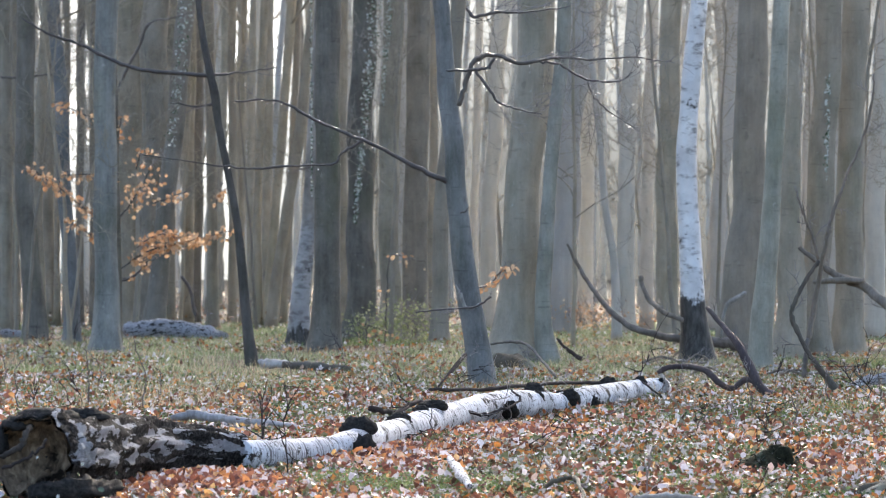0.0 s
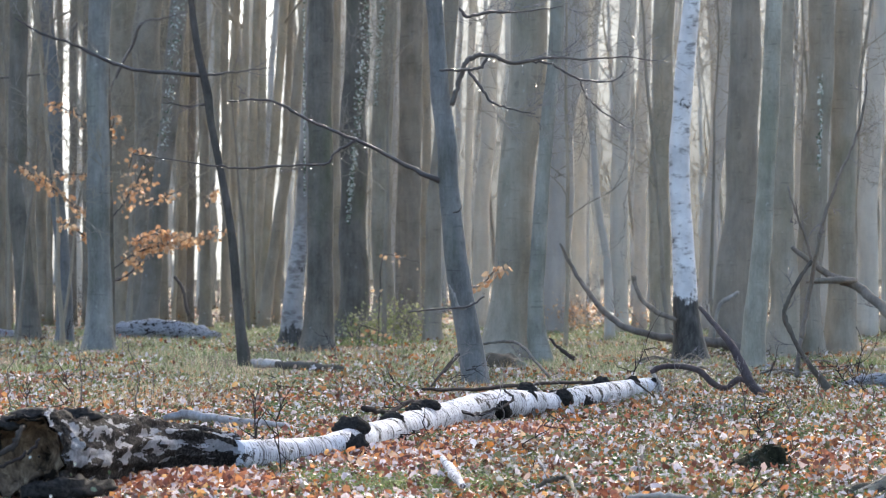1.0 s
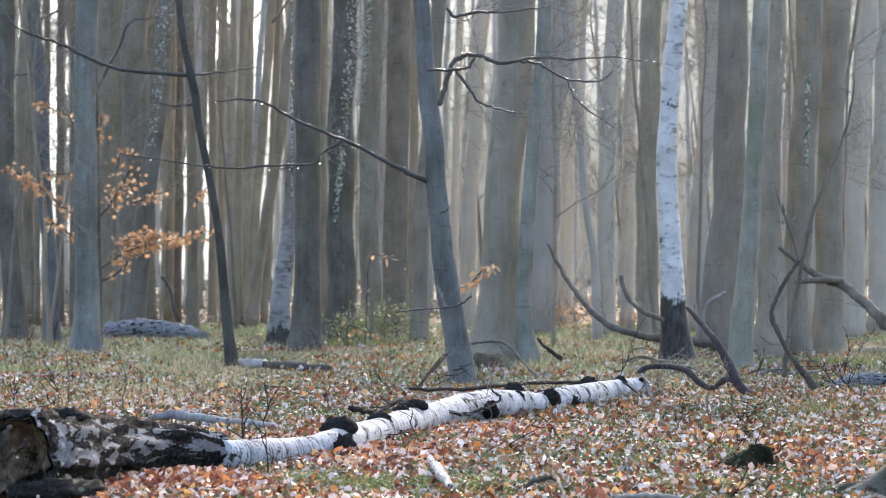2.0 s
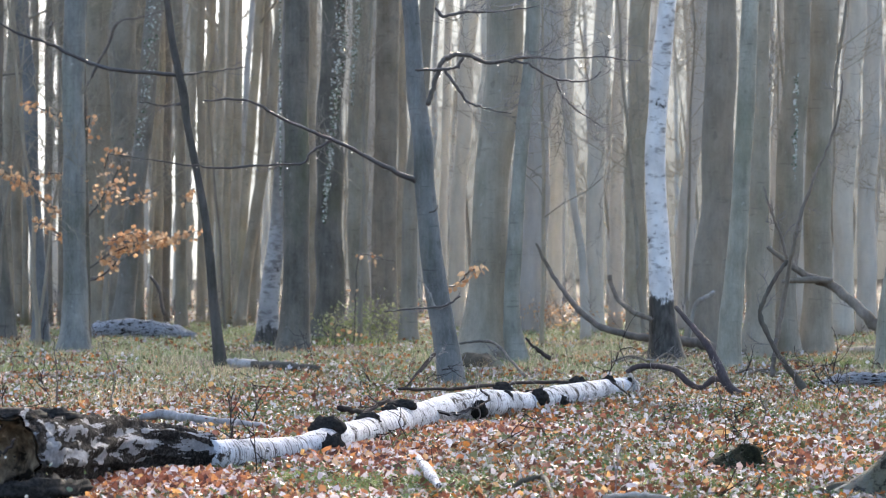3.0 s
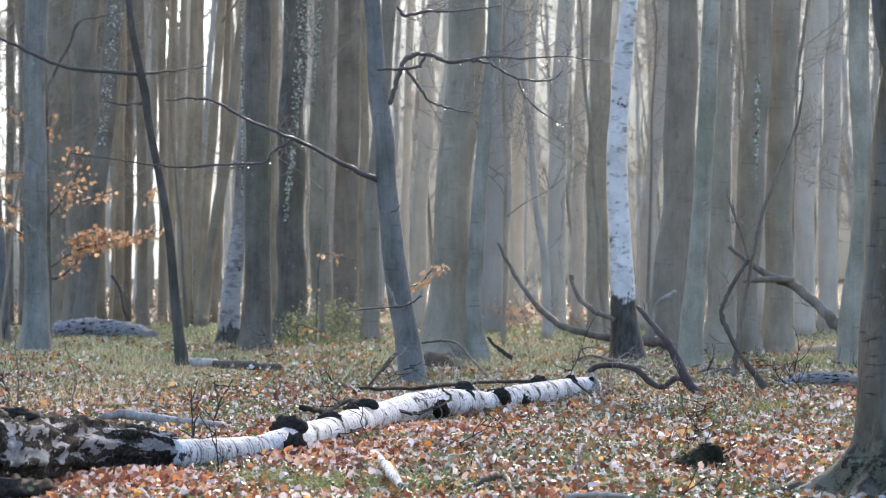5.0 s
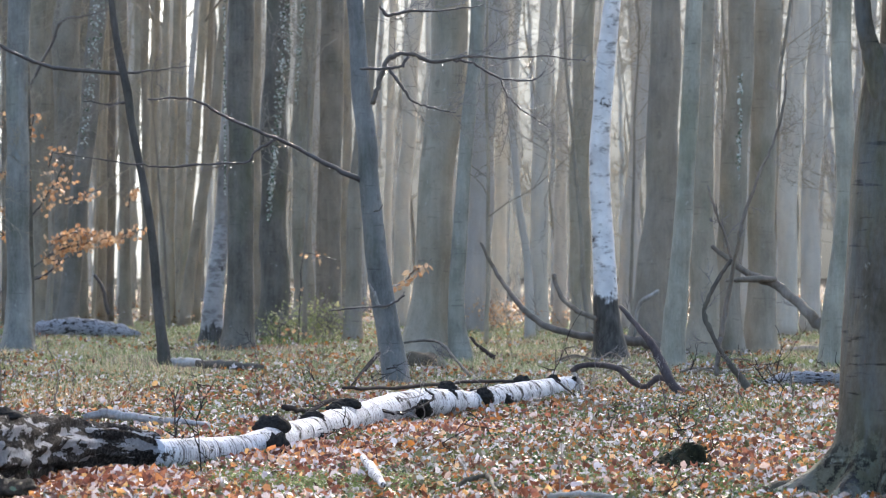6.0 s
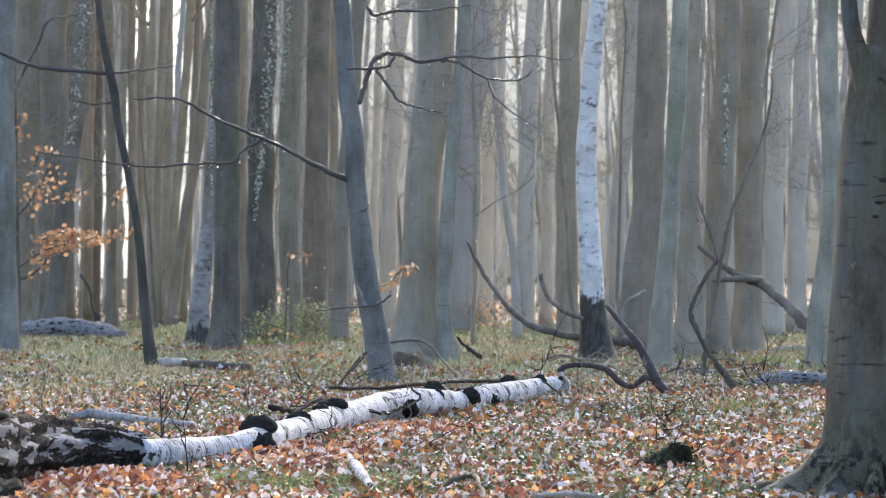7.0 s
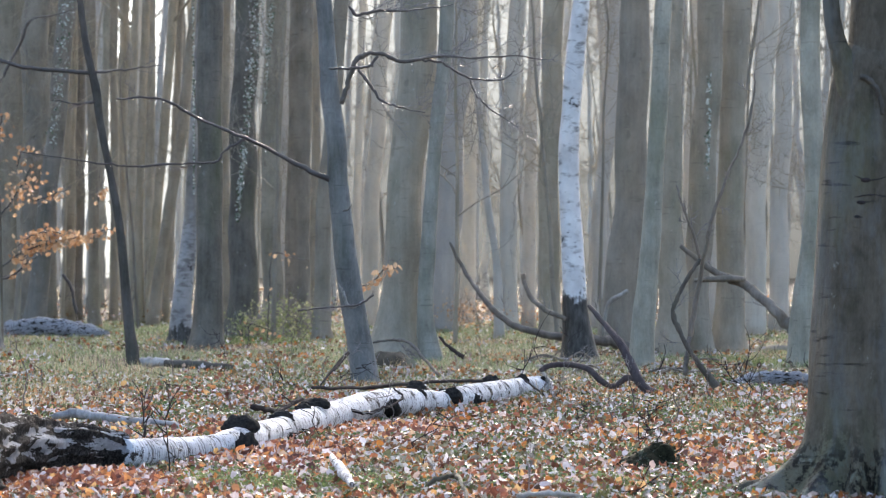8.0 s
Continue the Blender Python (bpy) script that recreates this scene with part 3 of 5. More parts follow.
bent = tree("bent_sapling", -2.864, 46.61, [(0, 0, 0.104), (0.992, -0.11, 0.076), (2.093, -0.22, 0.062), (2.941, -0.373, 0.059), (3.619, -0.508, 0.056), (4.085, -0.559, 0.066), (4.381, -0.627, 0.059), (4.89, -0.729, 0.056), (5.483, -0.814, 0.048)], 8, dark_bark,
            "thin dark bent young tree with a knobbly stem", sides=14, limbs=5, low=0.75, flare=0.25, rough=0.1)
branch(bent, "branch", [(-0.559, -0.01, 4.372, 0.034), (-1.152, -0.01, 4.398, 0.03), (-1.745, -0.01, 4.474, 0.03), (-2.168, -0.01, 4.635, 0.025), (-2.592, -0.01, 4.838, 0.021), (-3.016, -0.01, 4.974, 0.017), (-3.456, -0.01, 5.228, 0.013)], twig_bark, 7, twigs=5, seed=21, reach=0.5)
branch(bent, "branch", [(-0.576, -0.01, 4.381, 0.021), (-0.135, -0.01, 4.415, 0.013), (0.373, -0.01, 4.482, 0.008)], twig_bark, 5, twigs=3, seed=22, reach=0.5)
branch(bent, "branch", [(-0.525, -0.01, 3.957, 0.025), (-0.855, -0.01, 3.906, 0.013), (-1.236, -0.01, 3.957, 0.008)], twig_bark, 5, twigs=3, seed=23, reach=0.4)

ROOTS = [(188, 1.15, 0.36, 0.37), (212, 0.50, 0.12, 0.26), (230, 0.66, 0.15, 0.30), (251, 0.46, 0.11, 0.30), (269, 0.44, 0.10, 0.34), (288, 0.48, 0.12, 0.3), (312, 0.60, 0.22, 0.2), (345, 0.9, 0.28, 0.18), (40, 0.8, 0.3, 0.2), (110, 0.9, 0.3, 0.2)]


def buttress(angle, z):
    """Roots that run out from the foot: direction in degrees, reach, width, height at which they fade, with dark clefts between them."""
    out = 0 * angle * z
    low = np.maximum(z, 0)
    for turn, reach, wide, fade in ROOTS:
        d = np.abs((angle - radians(turn) + math.pi) % (2 * math.pi) - math.pi)
        bell = np.exp(-(d / wide) ** 2)
        out = out + bell * (1.55 * reach * np.exp(-(low / fade) ** 1.15) + 0.10 * np.exp(-low / 0.5))
    return out


def old_beech():
    x, y = 3.54, 20.122
    root = thing("old_beech", x, y, rise(x, y), "thick grey beech with a forked trunk, knots and spreading mossy roots", "tree")
    rows = smooth([(0, 0, -0.10, 0.415), (0, 0, 0.293, 0.40), (-0.01, 0, 0.585, 0.385), (-0.01, 0, 1.171, 0.36), (-0.006, 0, 1.756, 0.33), (0.01, 0, 2.305, 0.302), (0.045, 0, 2.744, 0.276), (0.1, 0, 3.0, 0.225),
                   (0.2, 0.05, 6.0, 0.2), (0.3, 0.1, 12, 0.14), (0.2, 0.1, 18, 0.07), (0.2, 0.1, 22, 0.015)], 26)
    # shallow rings, creases and one-sided swellings of smooth old bark
    geo = tube(rows, 120, 0.035, 0, seed=4, crust=0.006, shape=buttress)
    part("trunk", geo, foot_bark, root)
    rng = np.random.default_rng(5)
    pieces = []
    for _ in range(8):
        i = int(np.argmin(abs(rows[:, 2] - rng.uniform(9, 21))))
        a = rng.uniform(0, 2 * math.pi)
        for ln, sd in limb_lines(rows[i][:3], (math.cos(a), math.sin(a), rng.uniform(0.5, 1.3)), rng.uniform(2, 4), rows[i][3] * 0.4, rng, 2):
            pieces.append(tube(ln, sd, cap=False))
    part("crown", joined(pieces), foot_bark, root, "bare branches")
    return root


big = old_beech()
branch(big, "fork_stem", [(-0.058, -0.122, 2.427, 0.127), (-0.142, -0.122, 2.7, 0.095), (-0.203, -0.122, 2.882, 0.065), (-0.251, -0.122, 3.064, 0.056), (-0.287, -0.122, 3.427, 0.049), (-0.367, -0.122, 4.155, 0.04), (-0.476, -0.122, 5.391, 0.025)], foot_bark, 16, 0.03, seed=31, kink=0.02)
branch(big, "scar", [(-0.10, -0.262, 2.72, 0.014), (-0.05, -0.272, 2.70, 0.018), (0.0, -0.278, 2.64, 0.018), (0.03, -0.285, 2.56, 0.015), (0.04, -0.288, 2.47, 0.01)], dark_bark, 10, 0.3, seed=33, kink=0.05, crust=0.2, label="dark callused scar")
for k, (turn, reach, thick) in enumerate([(188, 0.98, 0.06), (231, 0.62, 0.05), (312, 0.66, 0.05)]):
    c, n = math.cos(radians(turn)), math.sin(radians(turn))
    branch(big, "root", [(c * reach * 0.7, n * reach * 0.7, 0.06, thick * 0.9), (c * reach * 0.9, n * reach * 0.9, 0.03, thick), (c * reach * 1.1, n * reach * 1.1, -0.01, thick * 0.7), (c * reach * 1.3, n * reach * 1.25, -0.06, thick * 0.4)],
           root_bark, 12, 0.2, seed=90 + k, kink=0.06, crust=0.08, label="mossy spreading root")
for i, (dx, dy, z, r) in enumerate([(-0.296, -0.117, 1.061, 0.02), (-0.296, -0.117, 1.006, 0.02), (-0.187, -0.257, 1.061, 0.02), (-0.249, -0.195, 1.189, 0.02), (-0.187, -0.247, 1.621, 0.02), (-0.07, -0.295, 2.049, 0.02), (-0.095, -0.29, 1.902, 0.02), (-0.121, -0.282, 1.811, 0.02), (-0.216, -0.237, 0.878, 0.02), (-0.059, -0.316, 0.805, 0.02), (-0.289, -0.114, 1.5, 0.02), (-0.048, -0.308, 1.5, 0.02)]):
    q = (0.399 - 0.037 * z) / math.hypot(dx, dy)
    knot_line = np.array([(dx * q * 0.94, dy * q * 0.94, z, r * 1.7), (dx * q * 0.985, dy * q * 0.985, z - 0.003, r * 1.5), (dx * q * 1.005, dy * q * 1.005, z - 0.005, r * 0.6)])
    knot = tube(knot_line, 11, 0.3, seed=i)
    knot[0][:, 2] = z + (knot[0][:, 2] - z) * 0.55
    part("knot", knot, wet_bark, big)



def crease(z, a0, a1, sag, thick=0.0045):
    """A dark fold of bark that runs part of the way round the old beech."""
    pts = []
    for k in range(7):
        u = k / 6
        a, h = radians(a0 + (a1 - a0) * u), z - sag * math.sin(math.pi * u)
        q = 0.394 - 0.037 * z - 0.002
        pts.append((-0.008 + math.cos(a) * q, math.sin(a) * q, h, thick * (0.35 + 0.65 * math.sin(math.pi * u))))
    part("crease", tube(smooth(pts, 5), 7, 0.3, seed=k), wet_bark, big, "dark fold in the bark")


for z, a0, a1, sag in [(0.83, 215, 285, 0.05), (0.98, 232, 300, -0.03), (1.20, 225, 262, 0.02), (1.36, 215, 275, -0.05), (1.44, 228, 268, 0.05), (1.60, 236, 285, -0.03), (1.83, 235, 266, 0.02), (1.93, 240, 290, -0.025), (2.08, 244, 286, 0.03), (0.66, 240, 292, 0.04)]:
    crease(z, a0, a1, sag)

birch = tree("birch", 3.919, 47.688, [(0, 0, 0.286), (0.373, -0.017, 0.234), (0.98, -0.069, 0.191), (1.847, -0.121, 0.169), (2.801, -0.147, 0.16), (3.668, -0.156, 0.156), (4.708, -0.069, 0.147), (5.575, 0.017, 0.13)], 17, birch_white,
             "white-barked birch with a black furrowed foot", sides=20, limbs=7, low=0.6, flare=0.3)

# ---- trees behind, each with its own stem ----
NEAR = "beech trees of the near stand"
GREY = "straight grey beech with smooth bark and bare crown"
tree("beech", -5.777, 53.226, [(0, 0, 0.271), (0.629, -0.01, 0.223), (2.177, -0.01, 0.203), (4.113, -0.01, 0.189), (6.048, 0, 0.189)], 20, blue_bark, "smooth blue-grey beech with a flared foot", group=NEAR, flare=0.4)
tree("beech", -6.94, 58.099, [(0, 0, 0.169), (0.972, -0.011, 0.143), (2.239, -0.085, 0.132), (4.035, -0.201, 0.127), (6.465, -0.338, 0.121)], 15, blue_bark, "slender grey beech that leans a little", group=NEAR)
tree("beech", -8.132, 62.03, [(0, 0, 0.248), (0.823, -0.034, 0.214), (1.951, -0.147, 0.197), (3.417, -0.237, 0.186), (6.801, -0.203, 0.18)], 18, dim_bark, "brownish grey beech with a slightly bowed stem", group=NEAR)
tree("beech", -2.062, 54.276, [(0, 0, 0.286), (0.612, 0.02, 0.247), (2.191, 0.039, 0.227), (4.164, 0.049, 0.222), (6.138, 0.049, 0.217)], 22, dim_bark, "straight grey beech with ivy on one flank", group=NEAR)
tree("beech", 1.147, 48.529, [(0, 0, 0.406), (0.353, 0, 0.344), (1.412, 0.053, 0.291), (3, 0.168, 0.278), (5.647, 0.318, 0.291)], 24, brown_bark, "thick leaning beech with brownish grey bark", group=NEAR)
tree("beech", 1.64, 47.965, [(0, 0, 0.192), (0.715, -0.087, 0.131), (1.762, -0.052, 0.118), (3.331, 0.052, 0.109), (5.599, 0.244, 0.109)], 18, beech_bark, "slender pale beech close beside a thick one", group=NEAR, flare=0.2)
tree("beech", 4.476, 43.883, [(0, 0, 0.191), (0.622, 0.04, 0.168), (1.58, 0.12, 0.144), (3.016, 0.207, 0.128), (5.25, 0.327, 0.12)], 18, beech_bark, "slender greenish grey beech, leaning", group=NEAR, flare=0.2)
tree("beech", 5.57, 50.305, [(0, 0, 0.284), (0.677, 0.018, 0.247), (2.14, 0.037, 0.21), (3.97, 0.064, 0.165), (5.799, 0.128, 0.128)], 20, brown_bark, "dark tapering trunk with bare crown", group=NEAR)
tree("beech", 6.093, 50.926, [(0, 0, 0.259), (1.222, 0.037, 0.231), (3.537, 0.13, 0.218), (5.852, 0.259, 0.208)], 22, brown_bark, "brownish beech with a strip of ivy", group=NEAR)
tree("beech", 6.712, 51.562, [(0, 0, 0.263), (1.219, 0.028, 0.234), (3.562, 0.075, 0.225), (5.906, 0.159, 0.225)], 22, brown_bark, GREY, group=NEAR)
tree("beech", 6.956, 45.33, [(0, 0, 0.198), (0.758, 0.049, 0.165), (1.747, 0.165, 0.152), (2.901, 0.198, 0.148), (5.374, 0.165, 0.148)], 18, beech_bark, "slender blue-grey beech, bowed above its foot", group=NEAR, flare=0.2)
tree("beech", 5.28, 55, [(0, 0, 0.38), (0.8, 0.03, 0.33), (3.2, 0.12, 0.3), (6.2, 0.24, 0.26)], 24, brown_bark, "stout brownish beech trunk", group=NEAR)
tree("beech", -1.708, 63.462, [(0, 0, 0.323), (1.154, 0, 0.288), (4.038, 0.046, 0.265), (6.923, 0.104, 0.242)], 22, dim_bark, "dark brownish beech hung with ivy", group=NEAR)
tree("beech", -1.205, 67.623, [(0, 0, 0.258), (1.377, 0.012, 0.221), (4.205, 0.049, 0.221), (7.279, 0.135, 0.221)], 22, shade_bark, GREY, group=NEAR)
tree("beech", -0.65, 68.75, [(0, 0, 0.312), (1.375, 0.013, 0.275), (4.25, 0.075, 0.263), (7.375, 0.125, 0.25)], 22, shade_bark, GREY, group=NEAR)
tree("beech", -0.066, 60.219, [(0, 0, 0.186), (1.172, -0.011, 0.159), (3.361, 0.109, 0.148), (6.646, 0.372, 0.142)], 17, brown_bark, "slender beech, leaning slightly", group=NEAR)
tree("old_birch", -2.704, 58.099, [(0, 0, 0.243), (0.761, 0.063, 0.19), (1.711, 0.137, 0.158), (2.979, 0.222, 0.127), (4.88, 0.317, 0.106), (6.465, 0.37, 0.095)], 15, snag_white, "birch with flaking white bark over a dark foot", flare=0.3)
tree("beech", -7.068, 69.915, [(0, 0, 0.331), (1.754, 0.013, 0.292), (4.297, 0.038, 0.305), (7.475, 0.064, 0.318)], 22, shade_bark, GREY, group=NEAR)
tree("beech", -6.525, 68.75, [(0, 0, 0.338), (1.375, 0.013, 0.3), (4.25, 0.1, 0.287), (7.375, 0.175, 0.3)], 22, shade_bark, GREY, group=NEAR)
tree("beech", -6.344, 67.623, [(0, 0, 0.246), (1.377, 0.172, 0.209), (4.205, 0.455, 0.197), (7.279, 0.762, 0.197)], 18, shade_bark, "leaning dark trunk grown with ivy", group=NEAR)
tree("beech", 4.65, 63.462, [(0, 0, 0.242), (1.385, -0.046, 0.219), (3.462, -0.081, 0.208), (6.923, 0.058, 0.208)], 20, brown_bark, "brownish trunk with twiggy growth", group=NEAR)
tree("beech", -5.416, 73.009, [(0, 0, 0.159), (1.367, -0.013, 0.133), (4.42, -0.04, 0.119), (7.739, -0.106, 0.119)], 16, shade_bark, "slim straight brownish beech pole", group=NEAR)
tree("beech", -9.864, 69.915, [(0, 0, 0.165), (2.39, 0, 0.153), (4.932, 0, 0.159), (7.475, -0.013, 0.159)], 18, shade_bark, GREY, group=NEAR)

# ---- the stand behind: bark colours carry its mist and shade ----
FAR = "silvery beeches of the far stand"
PALE = "tall beech trunk among many, paled for mist"
tree("beech", -4.569, 76.389, [(0, 0, 0.125), (2.472, 0, 0.097), (5.25, 0.069, 0.097), (8.028, 0.181, 0.097)], 18, brown_bark, "tall brownish beech trunk among many", group=FAR, sides=12, limbs=7, low=0.4, flare=0.3)
tree("beech", -4.333, 76.389, [(0, 0, 0.139), (2.472, 0.181, 0.118), (5.944, 0.458, 0.111), (8.028, 0.625, 0.111)], 18, brown_bark, "tall brownish beech trunk among many", group=FAR, sides=12, limbs=7, low=0.4, flare=0.3)
tree("beech", -4.098, 73.661, [(0, 0, 0.147), (2.17, 0.295, 0.134), (4.446, 0.656, 0.127), (7.795, 1.045, 0.121)], 18, brown_bark, "tall brownish beech trunk among many", group=FAR, sides=12, limbs=7, low=0.4, flare=0.3)
tree("beech", -5.292, 77.83, [(0, 0, 0.113), (3.906, 0.014, 0.099), (8.151, 0, 0.099)], 18, brown_bark, "tall brownish beech trunk among many", group=FAR, sides=12, limbs=7, low=0.4, flare=0.3)
tree("beech", -5.106, 79.327, [(0, 0, 0.101), (3.952, -0.043, 0.087), (8.279, 0.029, 0.087)], 18, brown_bark, "tall brownish beech trunk among many", group=FAR, sides=12, limbs=7, low=0.4, flare=0.3)
tree("beech", -4.019, 77.83, [(0, 0, 0.099), (3.906, 0.212, 0.092), (8.151, 0.396, 0.085)], 18, brown_bark, "tall brownish beech trunk among many", group=FAR, sides=12, limbs=7, low=0.4, flare=0.3)
tree("beech", 1.017, 71.739, [(0, 0, 0.209), (2.413, 0.052, 0.183), (5.022, 0.183, 0.176), (7.63, 0.391, 0.176)], 22, hazed_bark, PALE, group=FAR, sides=12, limbs=7, low=0.4, flare=0.3)
tree("beech", 0.736, 75, [(0, 0, 0.109), (3.818, 0.055, 0.095), (7.909, 0.164, 0.095)], 20, hazed_bark, PALE, group=FAR, sides=12, limbs=7, low=0.4, flare=0.3)
tree("beech", 2.6, 68.75, [(0, 0, 0.3), (1.75, 0.05, 0.287), (4.25, 0.225, 0.287), (7.375, 0.488, 0.312)], 24, hazed_bark, PALE, group=FAR, sides=12, limbs=7, low=0.4, flare=0.3)
tree("beech", 3.459, 61.567, [(0, 0, 0.112), (1.612, -0.078, 0.078), (2.843, -0.257, 0.073), (4.075, -0.347, 0.067), (5.978, -0.549, 0.062), (6.761, -0.593, 0.056)], 12, hazed_bark, PALE, group=FAR, sides=12, limbs=7, low=0.4, flare=0.3)
tree("beech", 4.05, 68.75, [(0, 0, 0.212), (2.375, 0, 0.194), (4.875, 0.062, 0.188), (7.375, 0.225, 0.188)], 22, hazed_bark, PALE, group=FAR, sides=12, limbs=7, low=0.4, flare=0.3)
tree("beech", 4.709, 71.739, [(0, 0, 0.157), (3.717, 0.039, 0.143), (7.63, 0.143, 0.143)], 22, hazed_bark, PALE, group=FAR, sides=12, limbs=7, low=0.4, flare=0.3)
tree("beech", 6.178, 69.915, [(0, 0, 0.191), (2.39, 0.025, 0.172), (4.932, 0.229, 0.165), (7.475, 0.381, 0.165)], 22, hazed_bark, PALE, group=FAR, sides=12, limbs=7, low=0.4, flare=0.3)
tree("beech", 6.355, 75, [(0, 0, 0.102), (2.455, 0.164, 0.089), (5.182, 0.382, 0.082), (7.909, 0.273, 0.082)], 18, hazed_bark, PALE, group=FAR, sides=12, limbs=7, low=0.4, flare=0.3)
tree("beech", 8.815, 63.462, [(0, 0, 0.231), (2.308, 0.046, 0.208), (4.615, 0.138, 0.196), (6.923, 0.3, 0.185)], 22, hazed_bark, PALE, group=FAR, sides=12, limbs=7, low=0.4, flare=0.3)
tree("beech", 9.91, 67.623, [(0, 0, 0.221), (3.59, 0.049, 0.197), (7.279, 0.172, 0.184)], 22, hazed_bark, PALE, group=FAR, sides=12, limbs=7, low=0.4, flare=0.3)
tree("beech", 11.325, 68.75, [(0, 0, 0.163), (3.625, 0.037, 0.138), (7.375, 0.125, 0.138)], 22, hazed_bark, PALE, group=FAR, sides=12, limbs=7, low=0.4, flare=0.3)
tree("beech", 8.72, 69.915, [(0, 0, 0.191), (3.661, 0.102, 0.165), (7.475, 0.254, 0.165)], 22, hazed_bark, PALE, group=FAR, sides=12, limbs=7, low=0.4, flare=0.3)
tree("beech", 8.296, 71.739, [(0, 0, 0.13), (3.717, 0.13, 0.13), (7.63, 0.287, 0.117)], 22, hazed_bark, PALE, group=FAR, sides=12, limbs=7, low=0.4, flare=0.3)
tree("beech", -9.278, 76.389, [(0, 0, 0.097), (3.861, 0, 0.083), (8.028, 0.014, 0.083)], 20, shade_bark, "brownish beech trunk among many, darkened for shade", group=FAR, sides=12, limbs=7, low=0.4, flare=0.3)
tree("beech", -8.532, 75.688, [(0, 0, 0.096), (3.839, 0, 0.083), (7.968, 0.014, 0.083)], 20, shade_bark, "brownish beech trunk among many, darkened for shade", group=FAR, sides=12, limbs=7, low=0.4, flare=0.3)
tree("beech", -7.486, 76.389, [(0, 0, 0.111), (3.861, 0.014, 0.097), (8.028, 0.014, 0.097)], 20, shade_bark, "brownish beech trunk among many, darkened for shade", group=FAR, sides=12, limbs=7, low=0.4, flare=0.3)
tree("beech", -7.111, 76.389, [(0, 0, 0.111), (3.861, -0.028, 0.097), (8.028, -0.056, 0.097)], 20, shade_bark, "brownish beech trunk among many, darkened for shade", group=FAR, sides=12, limbs=7, low=0.4, flare=0.3)
tree("beech", -6.425, 77.83, [(0, 0, 0.156), (3.906, 0.057, 0.142), (8.151, 0.113, 0.142)], 20, shade_bark, "brownish beech trunk among many, darkened for shade", group=FAR, sides=12, limbs=7, low=0.4, flare=0.3)
tree("beech", -6.271, 78.571, [(0, 0, 0.143), (3.929, 0.071, 0.129), (8.214, 0.1, 0.129)], 20, shade_bark, "brownish beech trunk among many, darkened for shade", group=FAR, sides=12, limbs=7, low=0.4, flare=0.3)
tree("beech", -9.667, 76.389, [(0, 0, 0.153), (3.861, -0.056, 0.139), (8.028, -0.056, 0.139)], 20, shade_bark, "brownish beech trunk among many, darkened for shade", group=FAR, sides=12, limbs=7, low=0.4, flare=0.3)
tree("beech", -10.741, 77.83, [(0, 0, 0.142), (3.906, -0.014, 0.142), (8.151, 0, 0.142)], 20, shade_bark, "brownish beech trunk among many, darkened for shade", group=FAR, sides=12, limbs=7, low=0.4, flare=0.3)
tree("beech", -8.782, 75, [(0, 0, 0.109), (3.818, 0, 0.095), (7.909, 0.027, 0.095)], 20, shade_bark, "brownish beech trunk among many, darkened for shade", group=FAR, sides=12, limbs=7, low=0.4, flare=0.3)
tree("beech", -9.536, 73.661, [(0, 0, 0.134), (3.107, -0.08, 0.121), (7.125, 0.08, 0.121)], 18, shade_bark, "brownish beech trunk among many, darkened for shade", group=FAR, sides=12, limbs=7, low=0.4, flare=0.3)
tree("beech", -9.413, 75.688, [(0, 0, 0.083), (3.839, 0, 0.069), (7.968, 0.014, 0.069)], 18, shade_bark, "brownish beech trunk among many, darkened for shade", group=FAR, sides=12, limbs=7, low=0.4, flare=0.3)
tree("beech", -1.077, 75, [(0, 0, 0.164), (3.818, 0.068, 0.15), (7.909, 0.15, 0.136)], 22, hazed_bark, PALE, group=FAR, sides=12, limbs=7, low=0.4, flare=0.3)
tree("beech", 2.1, 71.739, [(0, 0, 0.13), (3.717, 0.091, 0.117), (7.63, 0.222, 0.117)], 22, hazed_bark, PALE, group=FAR, sides=12, limbs=7, low=0.4, flare=0.3)
tree("beech", 3.423, 75, [(0, 0, 0.205), (3.818, 0.068, 0.177), (7.909, 0.232, 0.164)], 22, hazed_bark, PALE, group=FAR, sides=12, limbs=7, low=0.4, flare=0.3)
tree("beech", 12.325, 68.75, [(0, 0, 0.188), (3.625, 0.025, 0.175), (7.375, 0.062, 0.163)], 22, hazed_bark, PALE, group=FAR, sides=12, limbs=7, low=0.4, flare=0.3)
tree("beech", -2.373, 75, [(0, 0, 0.123), (3.818, -0.055, 0.109), (7.909, -0.027, 0.109)], 22, brown_bark, "tall brownish beech trunk among many", group=FAR, sides=12, limbs=7, low=0.4, flare=0.3)
tree("beech", -6.722, 76.389, [(0, 0, 0.139), (3.861, 0, 0.125), (8.028, 0.056, 0.125)], 22, shade_bark, "brownish beech trunk among many, darkened for shade", group=FAR, sides=12, limbs=7, low=0.4, flare=0.3)

tree("beech", -4.88, 86.0, [(0, 0, 0.17), (3.9, 0.02, 0.145), (8.6, 0.07, 0.135)], 20, brown_bark, "tall brownish beech trunk among many", group=FAR, sides=12, limbs=7, low=0.4, flare=0.3)
tree("beech", -0.30, 82.0, [(0, 0, 0.15), (3.9, 0.03, 0.125), (8.4, 0.11, 0.12)], 20, brown_bark, "tall brownish beech trunk among many", group=FAR, sides=12, limbs=7, low=0.4, flare=0.3)
